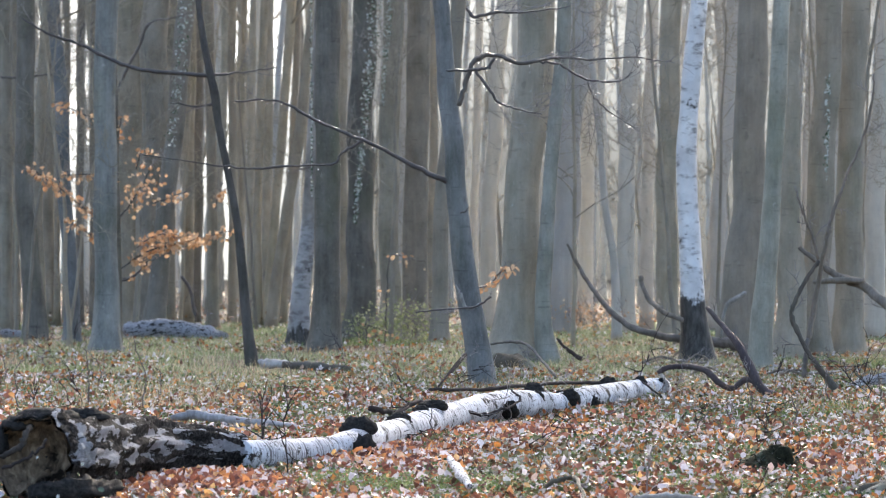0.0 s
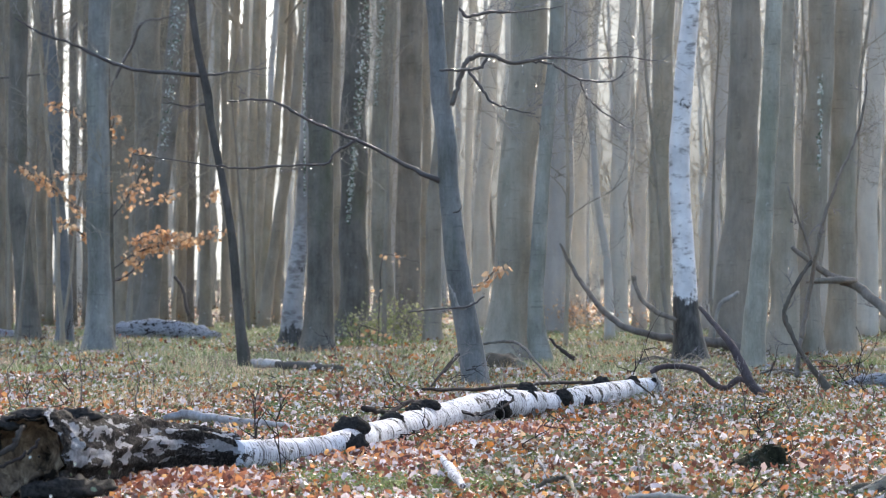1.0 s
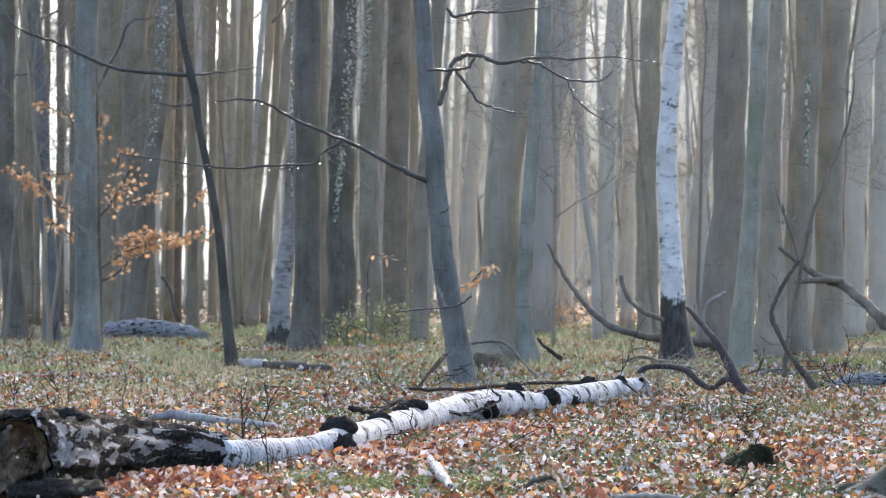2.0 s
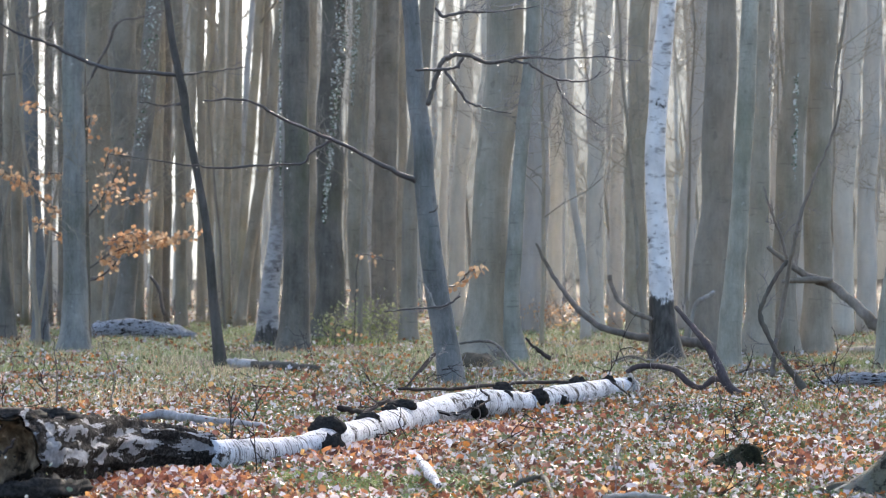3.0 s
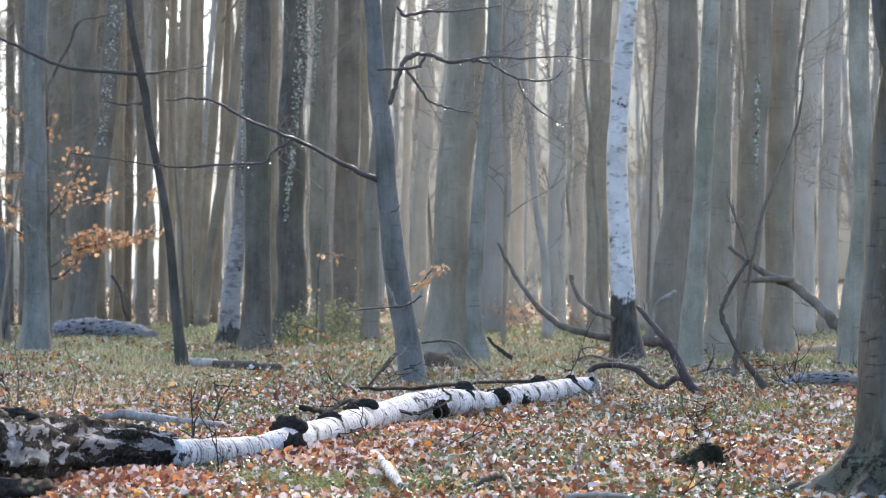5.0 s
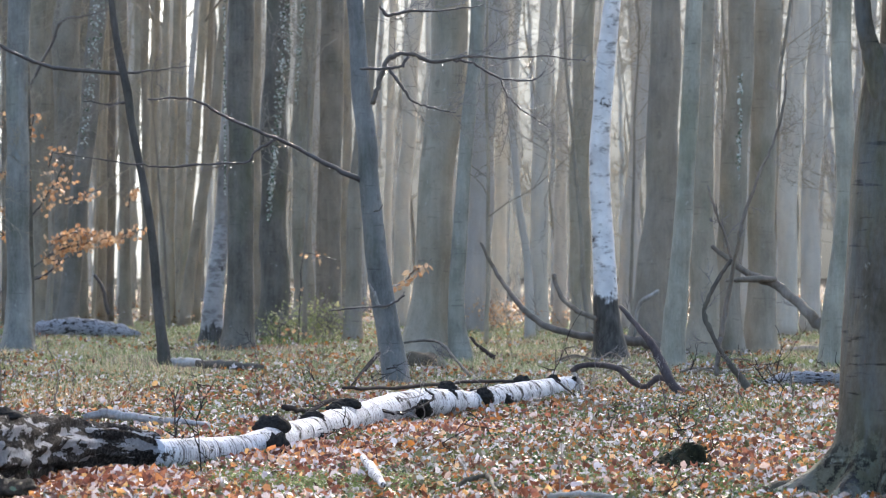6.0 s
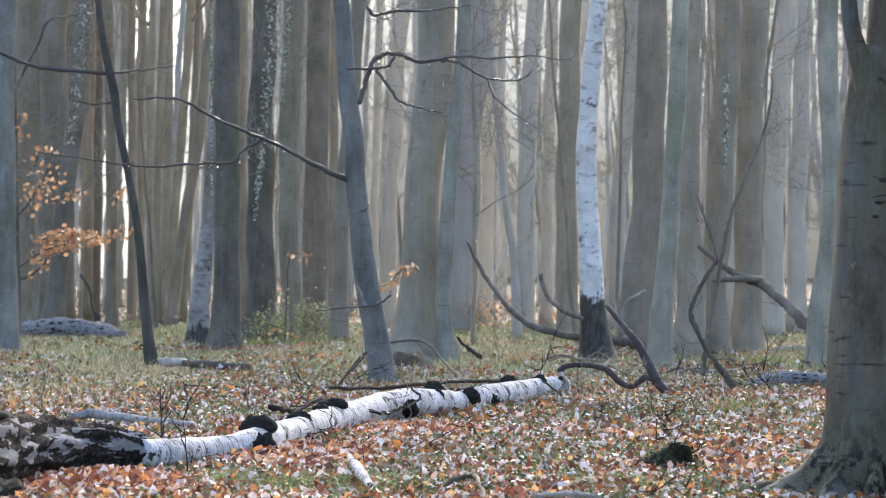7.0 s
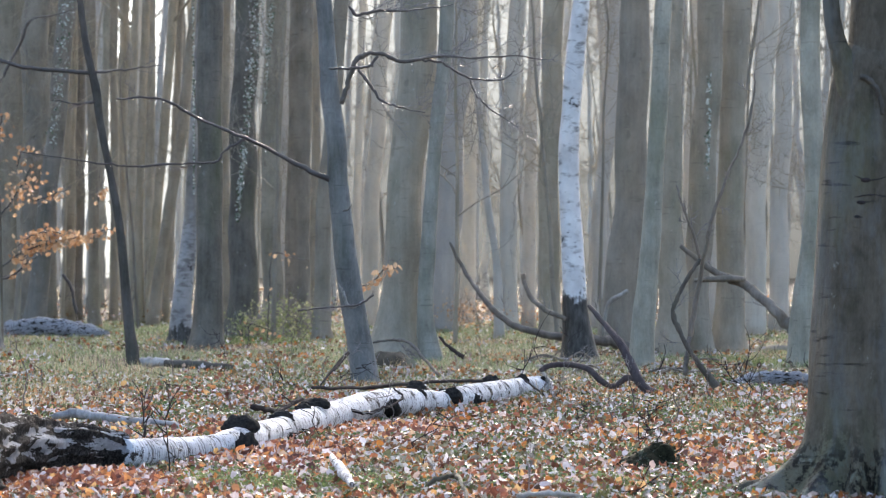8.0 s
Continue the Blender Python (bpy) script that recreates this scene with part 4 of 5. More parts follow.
tree("beech", -5.55, 90.0, [(0, 0, 0.13), (3.9, -0.04, 0.11), (9.0, 0.05, 0.10)], 20, brown_bark, "tall brownish beech trunk among many", group=FAR, sides=12, limbs=7, low=0.4, flare=0.3)

VIEW_GAPS = [(-0.1233, 0.0008), (-0.1193, 0.0011), (-0.1142, 0.0012), (-0.0958, 0.0013), (-0.0772, 0.0008), (-0.0595, 0.0016), (-0.0495, 0.0008)]
pole = thing("hazel_pole", -7.474, 71.121, 0, "thin bare pole with a forked twig", "sapling")
branch(pole, "branch", [(0.853, -8.121, 5.051, 0.034), (1.071, -8.121, 5.509, 0.029), (1.312, -8.121, 5.967, 0.029), (1.495, -8.121, 6.403, 0.029), (1.93, -8.121, 6.506, 0.017), (2.446, -8.121, 6.655, 0.011)], twig_bark, 6, twigs=5, seed=81, reach=0.7)
branch(pole, "branch", [(0.865, -8.121, 1.214, 0.023), (1.186, -8.121, 1.271, 0.023), (1.495, -8.121, 1.557, 0.017), (1.93, -8.121, 1.752, 0.011)], twig_bark, 5, twigs=3, seed=82, reach=0.5)
branch(pole, "branch", [(0.097, -8.121, 5.99, 0.023), (0.12, -8.121, 6.254, 0.023), (0.189, -8.121, 6.425, 0.017)], twig_bark, 5, twigs=2, seed=83, reach=0.3)
branch(pole, "branch", [(-1.506, -8.121, 5.326, 0.023), (-1.163, -8.121, 5.303, 0.023), (-0.704, -8.121, 5.36, 0.017), (-0.132, -8.121, 5.395, 0.011)], twig_bark, 5, twigs=3, seed=84, reach=0.5)
branch(pole, "branch", [(2.244, -9.121, 1.275, 0.034), (2.413, -9.121, 1.049, 0.034), (2.469, -9.121, 0.767, 0.034), (2.525, -9.121, 0.485, 0.039)], twig_bark, 5, twigs=3, seed=85, reach=0.5)
rng_far = np.random.default_rng(7)
proto = []
for k in range(8):
    h = 20 + 1.5 * k
    r = 0.09 + 0.026 * k
    lean = rng_far.normal() * 0.6
    proto.append(tree("far_beech", -60 - 4 * k, 150 + 3 * k, [(0, 0, r * 1.3), (3, lean * 0.1, r), (7, lean * 0.5, r * 0.94), (11, lean, r * 0.85), (14, lean * 1.2, r * 0.75)], h, hazed_bark,
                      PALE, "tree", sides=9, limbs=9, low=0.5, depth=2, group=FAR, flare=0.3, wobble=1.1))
for k in range(3):
    h, r = 21 + 2 * k, 0.14 + 0.03 * k
    lean = rng_far.normal() * 0.7
    proto.append(tree("far_beech", -75 - 4 * k, 150 + 3 * k, [(0, 0, r * 1.3), (3, lean * 0.1, r), (7, lean * 0.5, r * 0.94), (11, lean, r * 0.85), (14, lean * 1.2, r * 0.75)], h, brown_bark,
                      "brownish beech trunk among many", "tree", sides=9, limbs=9, low=0.5, depth=2, group=FAR, flare=0.3, wobble=1.1))
for k in range(165):
    y = rng_far.uniform(95, 260)
    x = rng_far.uniform(-0.19, 0.23) * y
    if k >= 120:
        x = rng_far.uniform(-0.17, -0.03) * y
    # lines of sight from the camera stay clear, so the glowing backdrop shows
    if any(abs(x / y - a) < w for a, w in VIEW_GAPS):
        continue
    copy_thing(proto[rng_far.integers(0, 8) if k < 120 else 8 + k % 3], pose(x, y, -0.05, rng_far.normal() * 1.5, rng_far.normal() * 2.2, rng_far.uniform(0, 360)))

# thin undergrowth trees between the trunks
rng_thin = np.random.default_rng(19)
shoots = []
for k in range(60):
    y = rng_thin.uniform(52, 115)
    x = rng_thin.uniform(-0.15, 0.185) * y
    if k < 12:
        h = 4.5 + 0.5 * k
        r = 0.004 * h * rng_thin.uniform(0.8, 1.5)
        lean = rng_thin.normal() * 0.08 * h
        shoots.append(tree("young_tree", x, y, [(0, 0, r * 1.3), (h * 0.3, lean * 0.25, r), (h * 0.6, lean * 0.7, r * 0.75), (h * 0.8, lean, r * 0.5)], h, brown_bark if k % 3 else shade_bark,
                           "thin bare young tree with fine twigs", "tree", sides=8, limbs=8, low=0.3, depth=2, group="thin young trees", flare=0.2, wobble=3.0))
    else:
        copy_thing(shoots[rng_thin.integers(0, 12)], pose(x, y, -0.05, rng_thin.normal() * 2, rng_thin.normal() * 3, rng_thin.uniform(0, 360)))

# ---- the fallen birch ----
fallen = thing("fallen_birch", -2.5, 20.0, 0, "fallen birch, ringed white bark, black butt, dark fungus brackets", "log")
def log_line(*rows):
    return [(x + 2.5, y - 20.0, z, r) for x, y, z, r in rows]
butt_line = smooth(log_line((-2.562, 19.25, 0.303, 0.263), (-2.514, 19.5, 0.295, 0.28), (-2.439, 19.9, 0.277, 0.264), (-2.322, 20.8, 0.252, 0.231), (-2.117, 21.8, 0.22, 0.206), (-1.841, 22.3, 0.186, 0.174), (-1.578, 22.6, 0.148, 0.156), (-1.458, 22.65, 0.133, 0.138)), 14)
part("butt", tube(butt_line, 96, 0.26, seed=3, cap=False, rings=0.07, crust=0.10), butt, fallen, "black furrowed bark with flakes of white")
inner = butt_line[[0, 1, 3, 5, 7, 9, 11, 13, 15, 17]].copy()
inner[:, 3] *= np.array([0.93, 0.91, 0.88, 0.85, 0.81, 0.75, 0.66, 0.50, 0.28, 0.03])
part("cut_face", tube(inner, 40, 0.3, seed=3, cap=False, crust=0.06), end_wood, fallen, "brown rotten wood inside the hollow end")
for i, (dx, z, w) in enumerate([(-0.05, 0.10, 0.05), (0.08, 0.16, 0.04), (0.17, 0.09, 0.06)]):
    part("splinter", tube(smooth([(dx - 0.12, -0.72, z - 0.09, w), (dx - 0.06, -0.5, z + 0.03, w * 0.8), (dx + 0.02, -0.1, z + 0.05, w * 0.5)], 5), 7, 0.4, seed=i), end_wood, fallen)
part("bark_slab", tube(smooth(log_line((-2.536, 19, 0.097, 0.052), (-2.369, 19.05, 0.101, 0.076), (-2.213, 19.2, 0.097, 0.08), (-2.063, 19.6, 0.089, 0.053)), 8), 22, 0.6, seed=9, crust=0.3), conk, fallen, "black slab of loose bark")
ivy(fallen, log_line((-2.488, 18.9, 0.153, 0.069), (-2.328, 19, 0.139, 0.079), (-2.172, 19.3, 0.124, 0.088), (-2.038, 19.7, 0.11, 0.072)), -1.5, 12, 8, 0.04, 0.6)
part("stem", tube(smooth(log_line((-1.476, 22.55, 0.122, 0.111), (-1.302, 22.8, 0.099, 0.12), (-1.114, 23.2, 0.091, 0.114), (-0.897, 23.6, 0.086, 0.107), (-0.716, 24, 0.108, 0.118), (-0.559, 24.8, 0.111, 0.122), (-0.394, 25.8, 0.107, 0.117), (-0.167, 27, 0.121, 0.123), (0.082, 28.3, 0.116, 0.129), (0.353, 29.4, 0.132, 0.144), (0.637, 30.2, 0.138, 0.148), (0.933, 30.9, 0.118, 0.129), (1.241, 31.6, 0.083, 0.103)), 16), 32, 0.07, seed=5, rings=0.04), ringed, fallen, "white bark with fine dark rings")
part("stem", tube(smooth(log_line((1.151, 31.5, 0.087, 0.109), (1.44, 32.2, 0.107, 0.129), (1.781, 33.1, 0.116, 0.126), (2.151, 34.2, 0.126, 0.115), (2.462, 34.9, 0.123, 0.111)), 14), 32, 0.07, seed=8, rings=0.04), ringed, fallen, "white bark with fine dark rings")


def bracket(x, y, z, w, h, d, turn=0, tilt=0):
    """A hoof-shaped black bracket with ridged top, on the stem."""
    bm = bmesh.new()
    bmesh.ops.create_uvsphere(bm, u_segments=30, v_segments=18, radius=1)
    for v in bm.verts:
        c = v.co
        if c.z < 0:
            c.z *= 0.35
        q = Vector((c.x * 2 + x * 5, c.y * 2, c.z * 2))
        ridge = 1 + 0.06 * math.sin(c.z * 16) + 0.20 * noise.noise(q) + 0.16 * noise.noise(q * 2.7) + 0.09 * noise.noise(q * 6.1)
        v.co = Vector((c.x * w / 2 * ridge, c.y * d / 2 * ridge, c.z * h * ridge))
    bm.transform(pose(x + 2.5, y - 20, z, tilt, 0, turn))
    me = bpy.data.meshes.new("fungus")
    bm.to_mesh(me)
    bm.free()
    me.materials.append(conk)
    me.polygons.foreach_set("use_smooth", [True] * len(me.polygons))
    ob = new("fungus", me)
    ob.parent = fallen
    tagged(ob, "blackened tinder fungus, or a black lump of bark crust")


bracket(-0.661, 24.25, 0.204, 0.291, 0.115, 0.204, 10, -8)
bracket(-0.369, 26, 0.186, 0.217, 0.085, 0.152, 0, 0)
bracket(-0.382, 25.6, 0.094, 0.14, 0.065, 0.098, -20, 30)
bracket(-0.287, 25.5, 0.016, 0.093, 0.093, 0.09, 20, 40)
bracket(-0.596, 23.75, 0.062, 0.181, 0.147, 0.127, 0, 10)
bracket(-0.675, 23.8, 0.076, 0.147, 0.078, 0.103, 0, 10)
bracket(-0.08, 27.45, 0.237, 0.279, 0.07, 0.196, 0, 0)
bracket(-0.191, 27, 0.233, 0.147, 0.049, 0.103, 0, 0)
bracket(0.64, 29.6, 0.079, 0.161, 0.183, 0.113, 0, 50)
bracket(0.91, 31.1, 0.216, 0.215, 0.102, 0.15, 0, 0)
bracket(0.941, 30.8, 0.167, 0.134, 0.101, 0.094, 0, 40)
bracket(1.283, 31.5, 0.114, 0.229, 0.132, 0.16, 10, 30)
bracket(1.226, 31.8, 0.141, 0.231, 0.075, 0.162, 0, 0)
bracket(1.51, 32.2, 0.071, 0.222, 0.094, 0.156, 0, 50)
bracket(1.785, 33.4, 0.2, 0.213, 0.097, 0.149, 0, 0)
bracket(2.164, 34.2, 0.188, 0.168, 0.099, 0.118, 0, 30)
bracket(2.43, 34.8, 0.121, 0.139, 0.196, 0.097, 0, 60)
bracket(-2.352, 20.4, 0.491, 0.3, 0.067, 0.21, 0, 0)
# These are lumps of black mossy crust on the butt, not fungus.
bracket(-2.52, 19.45, 0.545, 0.30, 0.06, 0.40, 20, 0)
bracket(-2.66, 19.4, 0.49, 0.20, 0.07, 0.30, 0, 0)
bracket(-2.42, 19.9, 0.52, 0.16, 0.05, 0.34, 0, 0)
bracket(-2.77, 19.35, 0.36, 0.12, 0.14, 0.22, 0, 0)
bracket(-2.29, 20.9, 0.462, 0.14, 0.05, 0.24, 0, 0)

# branches that grow from the fallen stem or lie on it
branch(fallen, "branch", [(1.876, 6.6, 0.272, 0.024), (2.088, 7, 0.224, 0.022), (2.279, 7.6, 0.286, 0.02), (2.582, 8.2, 0.208, 0.015), (2.843, 8.6, 0.122, 0.016), (3.003, 8.8, 0.149, 0.013), (3.222, 9.2, 0.226, 0.011), (3.147, 9.4, 0.324, 0.008)], wet_bark, 6, twigs=2, seed=41, reach=0.4)
branch(fallen, "branch", [(2.369, 10, 0.3, 0.014), (2.872, 11, 0.26, 0.017), (3.408, 12, 0.267, 0.017), (3.916, 13, 0.252, 0.018), (4.272, 13.5, 0.221, 0.018)], wet_bark, 6, twigs=5, seed=42, reach=0.35)
branch(fallen, "branch", [(4.911, 14.8, 0.285, 0.028), (5.006, 14.8, 0.348, 0.032), (5.227, 14.8, 0.367, 0.032), (5.432, 14.6, 0.324, 0.035), (5.58, 14.5, 0.183, 0.035), (5.724, 14.5, 0.133, 0.031), (5.85, 14.5, 0.227, 0.035), (5.978, 14.4, 0.212, 0.031)], limb_bark, 9, seed=43, kink=0.06, label="dark wet curved limb")
branch(fallen, "branch", [(4.917, 14.8, 0.285, 0.022), (4.998, 14.7, 0.188, 0.019), (5.016, 14.6, 0.053, 0.016), (5.039, 14.4, 0.009, 0.013)], grey_wood, 6, twigs=3, seed=44, reach=0.25)
branch(fallen, "branch", [(4.651, 14.2, 0.244, 0.012), (4.912, 13.5, 0.069, 0.012), (5.236, 13, 0.008, 0.012), (5.444, 12, 0.008, 0.012), (5.677, 12, 0.006, 0.009)], wet_bark, 5, twigs=6, seed=45, reach=0.4)

branch(fallen, "branch", [(-0.194, -1.1, 0.339, 0.014), (-0.088, -1.05, 0.38, 0.019), (-0.056, -1, 0.446, 0.016), (-0.042, -0.9, 0.51, 0.014)], wet_bark, 7, seed=47)
branch(fallen, "branch", [(-0.187, -1.1, 0.263, 0.009), (-0.057, -1.1, 0.314, 0.01), (0.029, -1.1, 0.366, 0.01), (0.088, -1.1, 0.442, 0.007)], wet_bark, 6, seed=48)

# ---- dead branches, sticks and stumps ----
def lying(name, points, material, label, category="branch", sides=8, rough=0.06, twigs=0, seed=1, reach=0.4, kink=0.13):
    """A loose branch or log; its first point is where it rests."""
    x, y = points[0][0], points[0][1]
    root = thing(name, x, y, 0, label, category)
    branch(root, "stem", [(a - x, b - y, c, r) for a, b, c, r in points], material, sides, rough, twigs, seed, reach=reach, kink=kink)
    return root


# Stands well before the birch; placed to meet it from the camera.
lying("fallen_branch", [(3.767, 34.3, 0.028, 0.041), (3.53, 34.3, 0.128, 0.05), (3.415, 34.4, 0.343, 0.053), (3.296, 34.6, 0.607, 0.044), (3.16, 34.9, 0.802, 0.032), (2.995, 35.2, 1.02, 0.022)], limb_bark, "thick dark curved fallen branch that meets a birch in the camera's view", sides=12, twigs=3, seed=51, kink=0.05)
lying("fallen_branch", [(4.95, 48.5, 0.05, 0.085), (4.55, 48.45, 0.25, 0.085), (4.1, 48.4, 0.32, 0.075), (3.6, 48.3, 0.36, 0.062), (3.194, 48.3, 0.453, 0.055), (2.875, 48.5, 0.574, 0.049), (2.593, 49, 0.832, 0.045), (2.394, 49.5, 1.122, 0.036), (2.218, 50, 1.409, 0.032), (2, 50, 1.845, 0.018)], dead_bark, "dark dead branch that rises from the ground", sides=9, twigs=5, seed=52, reach=0.7)
lying("fallen_branch", [(3.664, 47.3, 0.657, 0.034), (3.377, 47.5, 0.783, 0.039), (3.194, 48, 0.976, 0.039), (3.094, 48.2, 1.193, 0.035), (3.067, 48.2, 1.342, 0.039)], dead_bark, "short dead branch with a broken tip", sides=8, twigs=2, seed=53)
lying("fallen_branch", [(6.933, 45.5, 0.491, 0.108), (6.699, 45.6, 0.737, 0.083), (6.462, 45.8, 1, 0.071), (6.197, 46, 1.207, 0.067), (5.863, 46, 1.333, 0.054), (5.57, 46, 1.533, 0.042), (5.277, 46, 1.768, 0.029)], dead_bark, "thick arched dead limb hung up among trunks", sides=10, twigs=4, seed=54, reach=0.7)
lying("fallen_branch", [(6.212, 45.8, 1.275, 0.037), (5.879, 45.8, 1.275, 0.05), (5.463, 45.8, 1.25, 0.025)], dead_bark, "short grey stub on an arched limb", sides=8, seed=55)
lying("fallen_branch", [(4.695, 48, 1.081, 0.022), (4.503, 48, 0.976, 0.039), (4.364, 48, 0.828, 0.031), (4.294, 48, 0.365, 0.022)], grey_wood, "pale bent branch end", sides=7, seed=56)
dead = lying("dead_sapling", [(4.556, 36, 0.041, 0.059), (4.457, 36, 0.191, 0.039), (4.294, 36, 0.4, 0.029), (4.15, 36, 0.649, 0.026), (4.052, 36, 0.898, 0.026), (4.071, 36, 1.042, 0.023), (4.196, 36, 1.304, 0.023), (4.359, 36, 1.552, 0.02)], dark_bark, "twisted dead sapling with forked thin stems", "sapling", 9, 0.18, 5, 57)
branch(dead, "fork", [(-0.291, 0.2, 0.644, 0.03), (-0.198, 0.2, 1.171, 0.026), (-0.111, 0, 1.762, 0.023), (-0.013, 0, 2.155, 0.02), (0.131, 0, 2.547, 0.016), (0.314, 0, 2.973, 0.013), (0.425, 0, 3.398, 0.013), (0.445, 0, 3.725, 0.007)], dead_bark, 6, twigs=6, seed=58, reach=0.35)
branch(dead, "fork", [(-0.196, 0, 1.565, 0.02), (-0.275, 0, 1.827, 0.016), (-0.36, 0, 2.056, 0.013), (-0.471, 0, 2.416, 0.01)], dead_bark, 6, twigs=4, seed=59, reach=0.3)
branch(dead, "fork", [(-0.291, 0.2, 0.644, 0.026), (-0.348, 0.1, 0.384, 0.026), (-0.367, 0, 0.204, 0.026)], dead_bark, 8, seed=60)
lying("pale_branch", [(-2.477, 28.268, 0.102, 0.028), (-2.282, 28.268, 0.138, 0.044), (-2.011, 28.077, 0.117, 0.038), (-1.744, 27.886, 0.096, 0.03), (-1.425, 27.599, 0.085, 0.023), (-1.08, 27.122, 0.035, 0.012)], pale_wood, "pale grey fallen branch among leaves", sides=10, twigs=2, seed=61)
lying("short_stick", [(0.049, 22.252, 0.116, 0.022), (0.092, 21.153, 0.115, 0.029), (0.139, 20.055, 0.114, 0.027), (0.17, 19.482, 0.111, 0.016)], ringed, "short stick of white birch in the leaves", "stick", 9, 0.1, 0, 62)
lying("crooked_stick", [(0.641, 20.246, 0.028, 0.009), (0.703, 20.246, 0.079, 0.015), (0.795, 20.246, 0.109, 0.015), (0.861, 20.246, 0.109, 0.015), (0.856, 19.291, 0.111, 0.012), (0.836, 18.241, 0.107, 0.012)], dark_bark, "dark crooked stick among leaves", "stick", 7, 0.15, 2, 63)
lying("stick", [(1.149, 18.527, 0.112, 0.015), (1.344, 18.67, 0.115, 0.017), (1.528, 18.431, 0.113, 0.013)], grey_wood, "grey stick half buried in leaves", "stick", 7, 0.15, 1, 64)
lying("stick", [(-2.604, 43.93, 0.102, 0.06), (-2.428, 43.93, 0.11, 0.064), (-2.189, 43.93, 0.094, 0.048), (-1.928, 43.453, 0.078, 0.032)], pale_wood, "mossy pale stick on the turf", "stick", 8, 0.15, 2, 65)
lying("stick", [(-2.249, 43.548, 0.106, 0.048), (-1.849, 43.453, 0.086, 0.063), (-1.45, 43.357, 0.057, 0.055), (-1.274, 43.261, 0.045, 0.035)], dark_bark, "dark rotten stick on the turf", "stick", 8, 0.15, 2, 66)
lying("stick", [(0.642, 42.02, 0.43, 0.012), (0.924, 42.02, 0.469, 0.018), (1.141, 41.542, 0.427, 0.018), (1.314, 41.065, 0.231, 0.016), (1.466, 40.11, 0.056, 0.018)], dead_bark, "arched grey branch at the foot of a beech", "branch", 8, 0.12, 4, 67, 0.4)
lying("stick", [(1.64, 44.885, 0.439, 0.016), (1.804, 44.885, 0.276, 0.024), (2.008, 44.885, 0.145, 0.037)], wet_bark, "thin bent dead branch", "branch", 7, 0.12, 2, 68, 0.4)
lying("stick", [(0.104, 35.812, 0.263, 0.013), (0.205, 36.29, 0.378, 0.016), (0.253, 36.672, 0.433, 0.02), (-0.09, 35.335, 0.087, 0.01)], wet_bark, "broken twig leaning at a trunk", "branch", 6, 0.12, 3, 69, 0.3)
rng_stick = np.random.default_rng(88)
for k in range(12):
    x, y = rng_stick.uniform(2.6, 5.4), rng_stick.uniform(40, 49)
    n, a = rng_stick.uniform(0.5, 1.1), rng_stick.normal() * 0.5
    lying("stick", [(x, y, 0.04, 0.016), (x + n * 0.35, y + a * 0.3, 0.07 + 0.05 * (k % 3), 0.014), (x + n * 0.7, y + a * 0.6, 0.06, 0.012), (x + n, y + a, 0.03 + 0.06 * (k % 2), 0.008)], dead_bark if k % 3 else pale_wood, "thin dead stick on the turf", "stick", 6, 0.2, 2, 400 + k, 0.3)
far_log = lying("far_log", [(-6.621, 64, 0.106, 0.151), (-6.097, 64, 0.173, 0.209), (-5.399, 64, 0.139, 0.198), (-4.78, 63.5, 0.105, 0.15), (-4.421, 63, 0.056, 0.08)], log_white, "old fallen birch trunk with flaking bark", "log", 14, 0.3, 4, 71)
lying("far_log", [(4.903, 37.4, 0.045, 0.041), (5.107, 37.4, 0.086, 0.068), (5.379, 37.4, 0.113, 0.085), (5.685, 37.4, 0.099, 0.082), (5.991, 37.4, 0.086, 0.068)], log_white, "short fallen birch log patched black and white", "log", 24, 0.4, 2, 72)
lying("far_log", [(7.034, 52, 0.033, 0.047), (7.337, 52, 0.046, 0.066), (7.809, 52, 0.06, 0.085), (8.093, 52, 0.06, 0.085)], brown_bark, "brown mossy fallen branch on the turf", "log", 10, 0.2, 2, 73)
lying("far_log", [(-9.356, 64, 0.057, 0.081), (-8.89, 64, 0.08, 0.093), (-8.425, 64, 0.041, 0.058)], log_white, "end of a fallen birch log", "log", 10, 0.3, 1, 74)


def dew(parent, count, seed, rows):
    """Water drops that hang under the branches of a tree. rows: lines of x, y, z, radius in the tree's own space."""
    rng = np.random.default_rng(seed)
    bm = bmesh.new()
    for _ in range(count):
        ln = smooth(rows[rng.integers(0, len(rows))], 8)
        p = ln[rng.integers(2, len(ln))]
        bmesh.ops.create_icosphere(bm, subdivisions=1, radius=rng.uniform(0.006, 0.011), matrix=Matrix.Translation((p[0], p[1], p[2] - p[3] - 0.006)))
    me = bpy.data.meshes.new("dew_drops")
    bm.to_mesh(me)
    bm.free()
    me.materials.append(water_mat)
    me.polygons.foreach_set("use_smooth", np.ones(len(me.polygons), bool))
    ob = new("dew", me)
    ob.parent = parent
    tagged(ob, "clear drops of water", kind="stuff")


def stump(name, x, y, w, h, label, leaves=420, seed=1):
    """A broken, overgrown stump: a low mound with jagged splinters of wood."""
    rng = np.random.default_rng(seed)
    root = thing(name, x, y, -0.03, label, "stump")
    mound = smooth([(0, 0, 0, w * 0.55), (0.02, 0, h * 0.3, w * 0.46), (0.03, 0, h * 0.5, w * 0.30), (0.04, 0, h * 0.55, w * 0.10)], 5)
    part("wood", tube(mound, 26, 0.5, 0.3, 4, seed, crust=0.14), moss_mat, root)
    for k in range(5):
        dx, dy = rng.uniform(-0.1, 0.3) * w, rng.uniform(-0.25, 0.25) * w
        top = h * rng.uniform(0.6, 1.05)
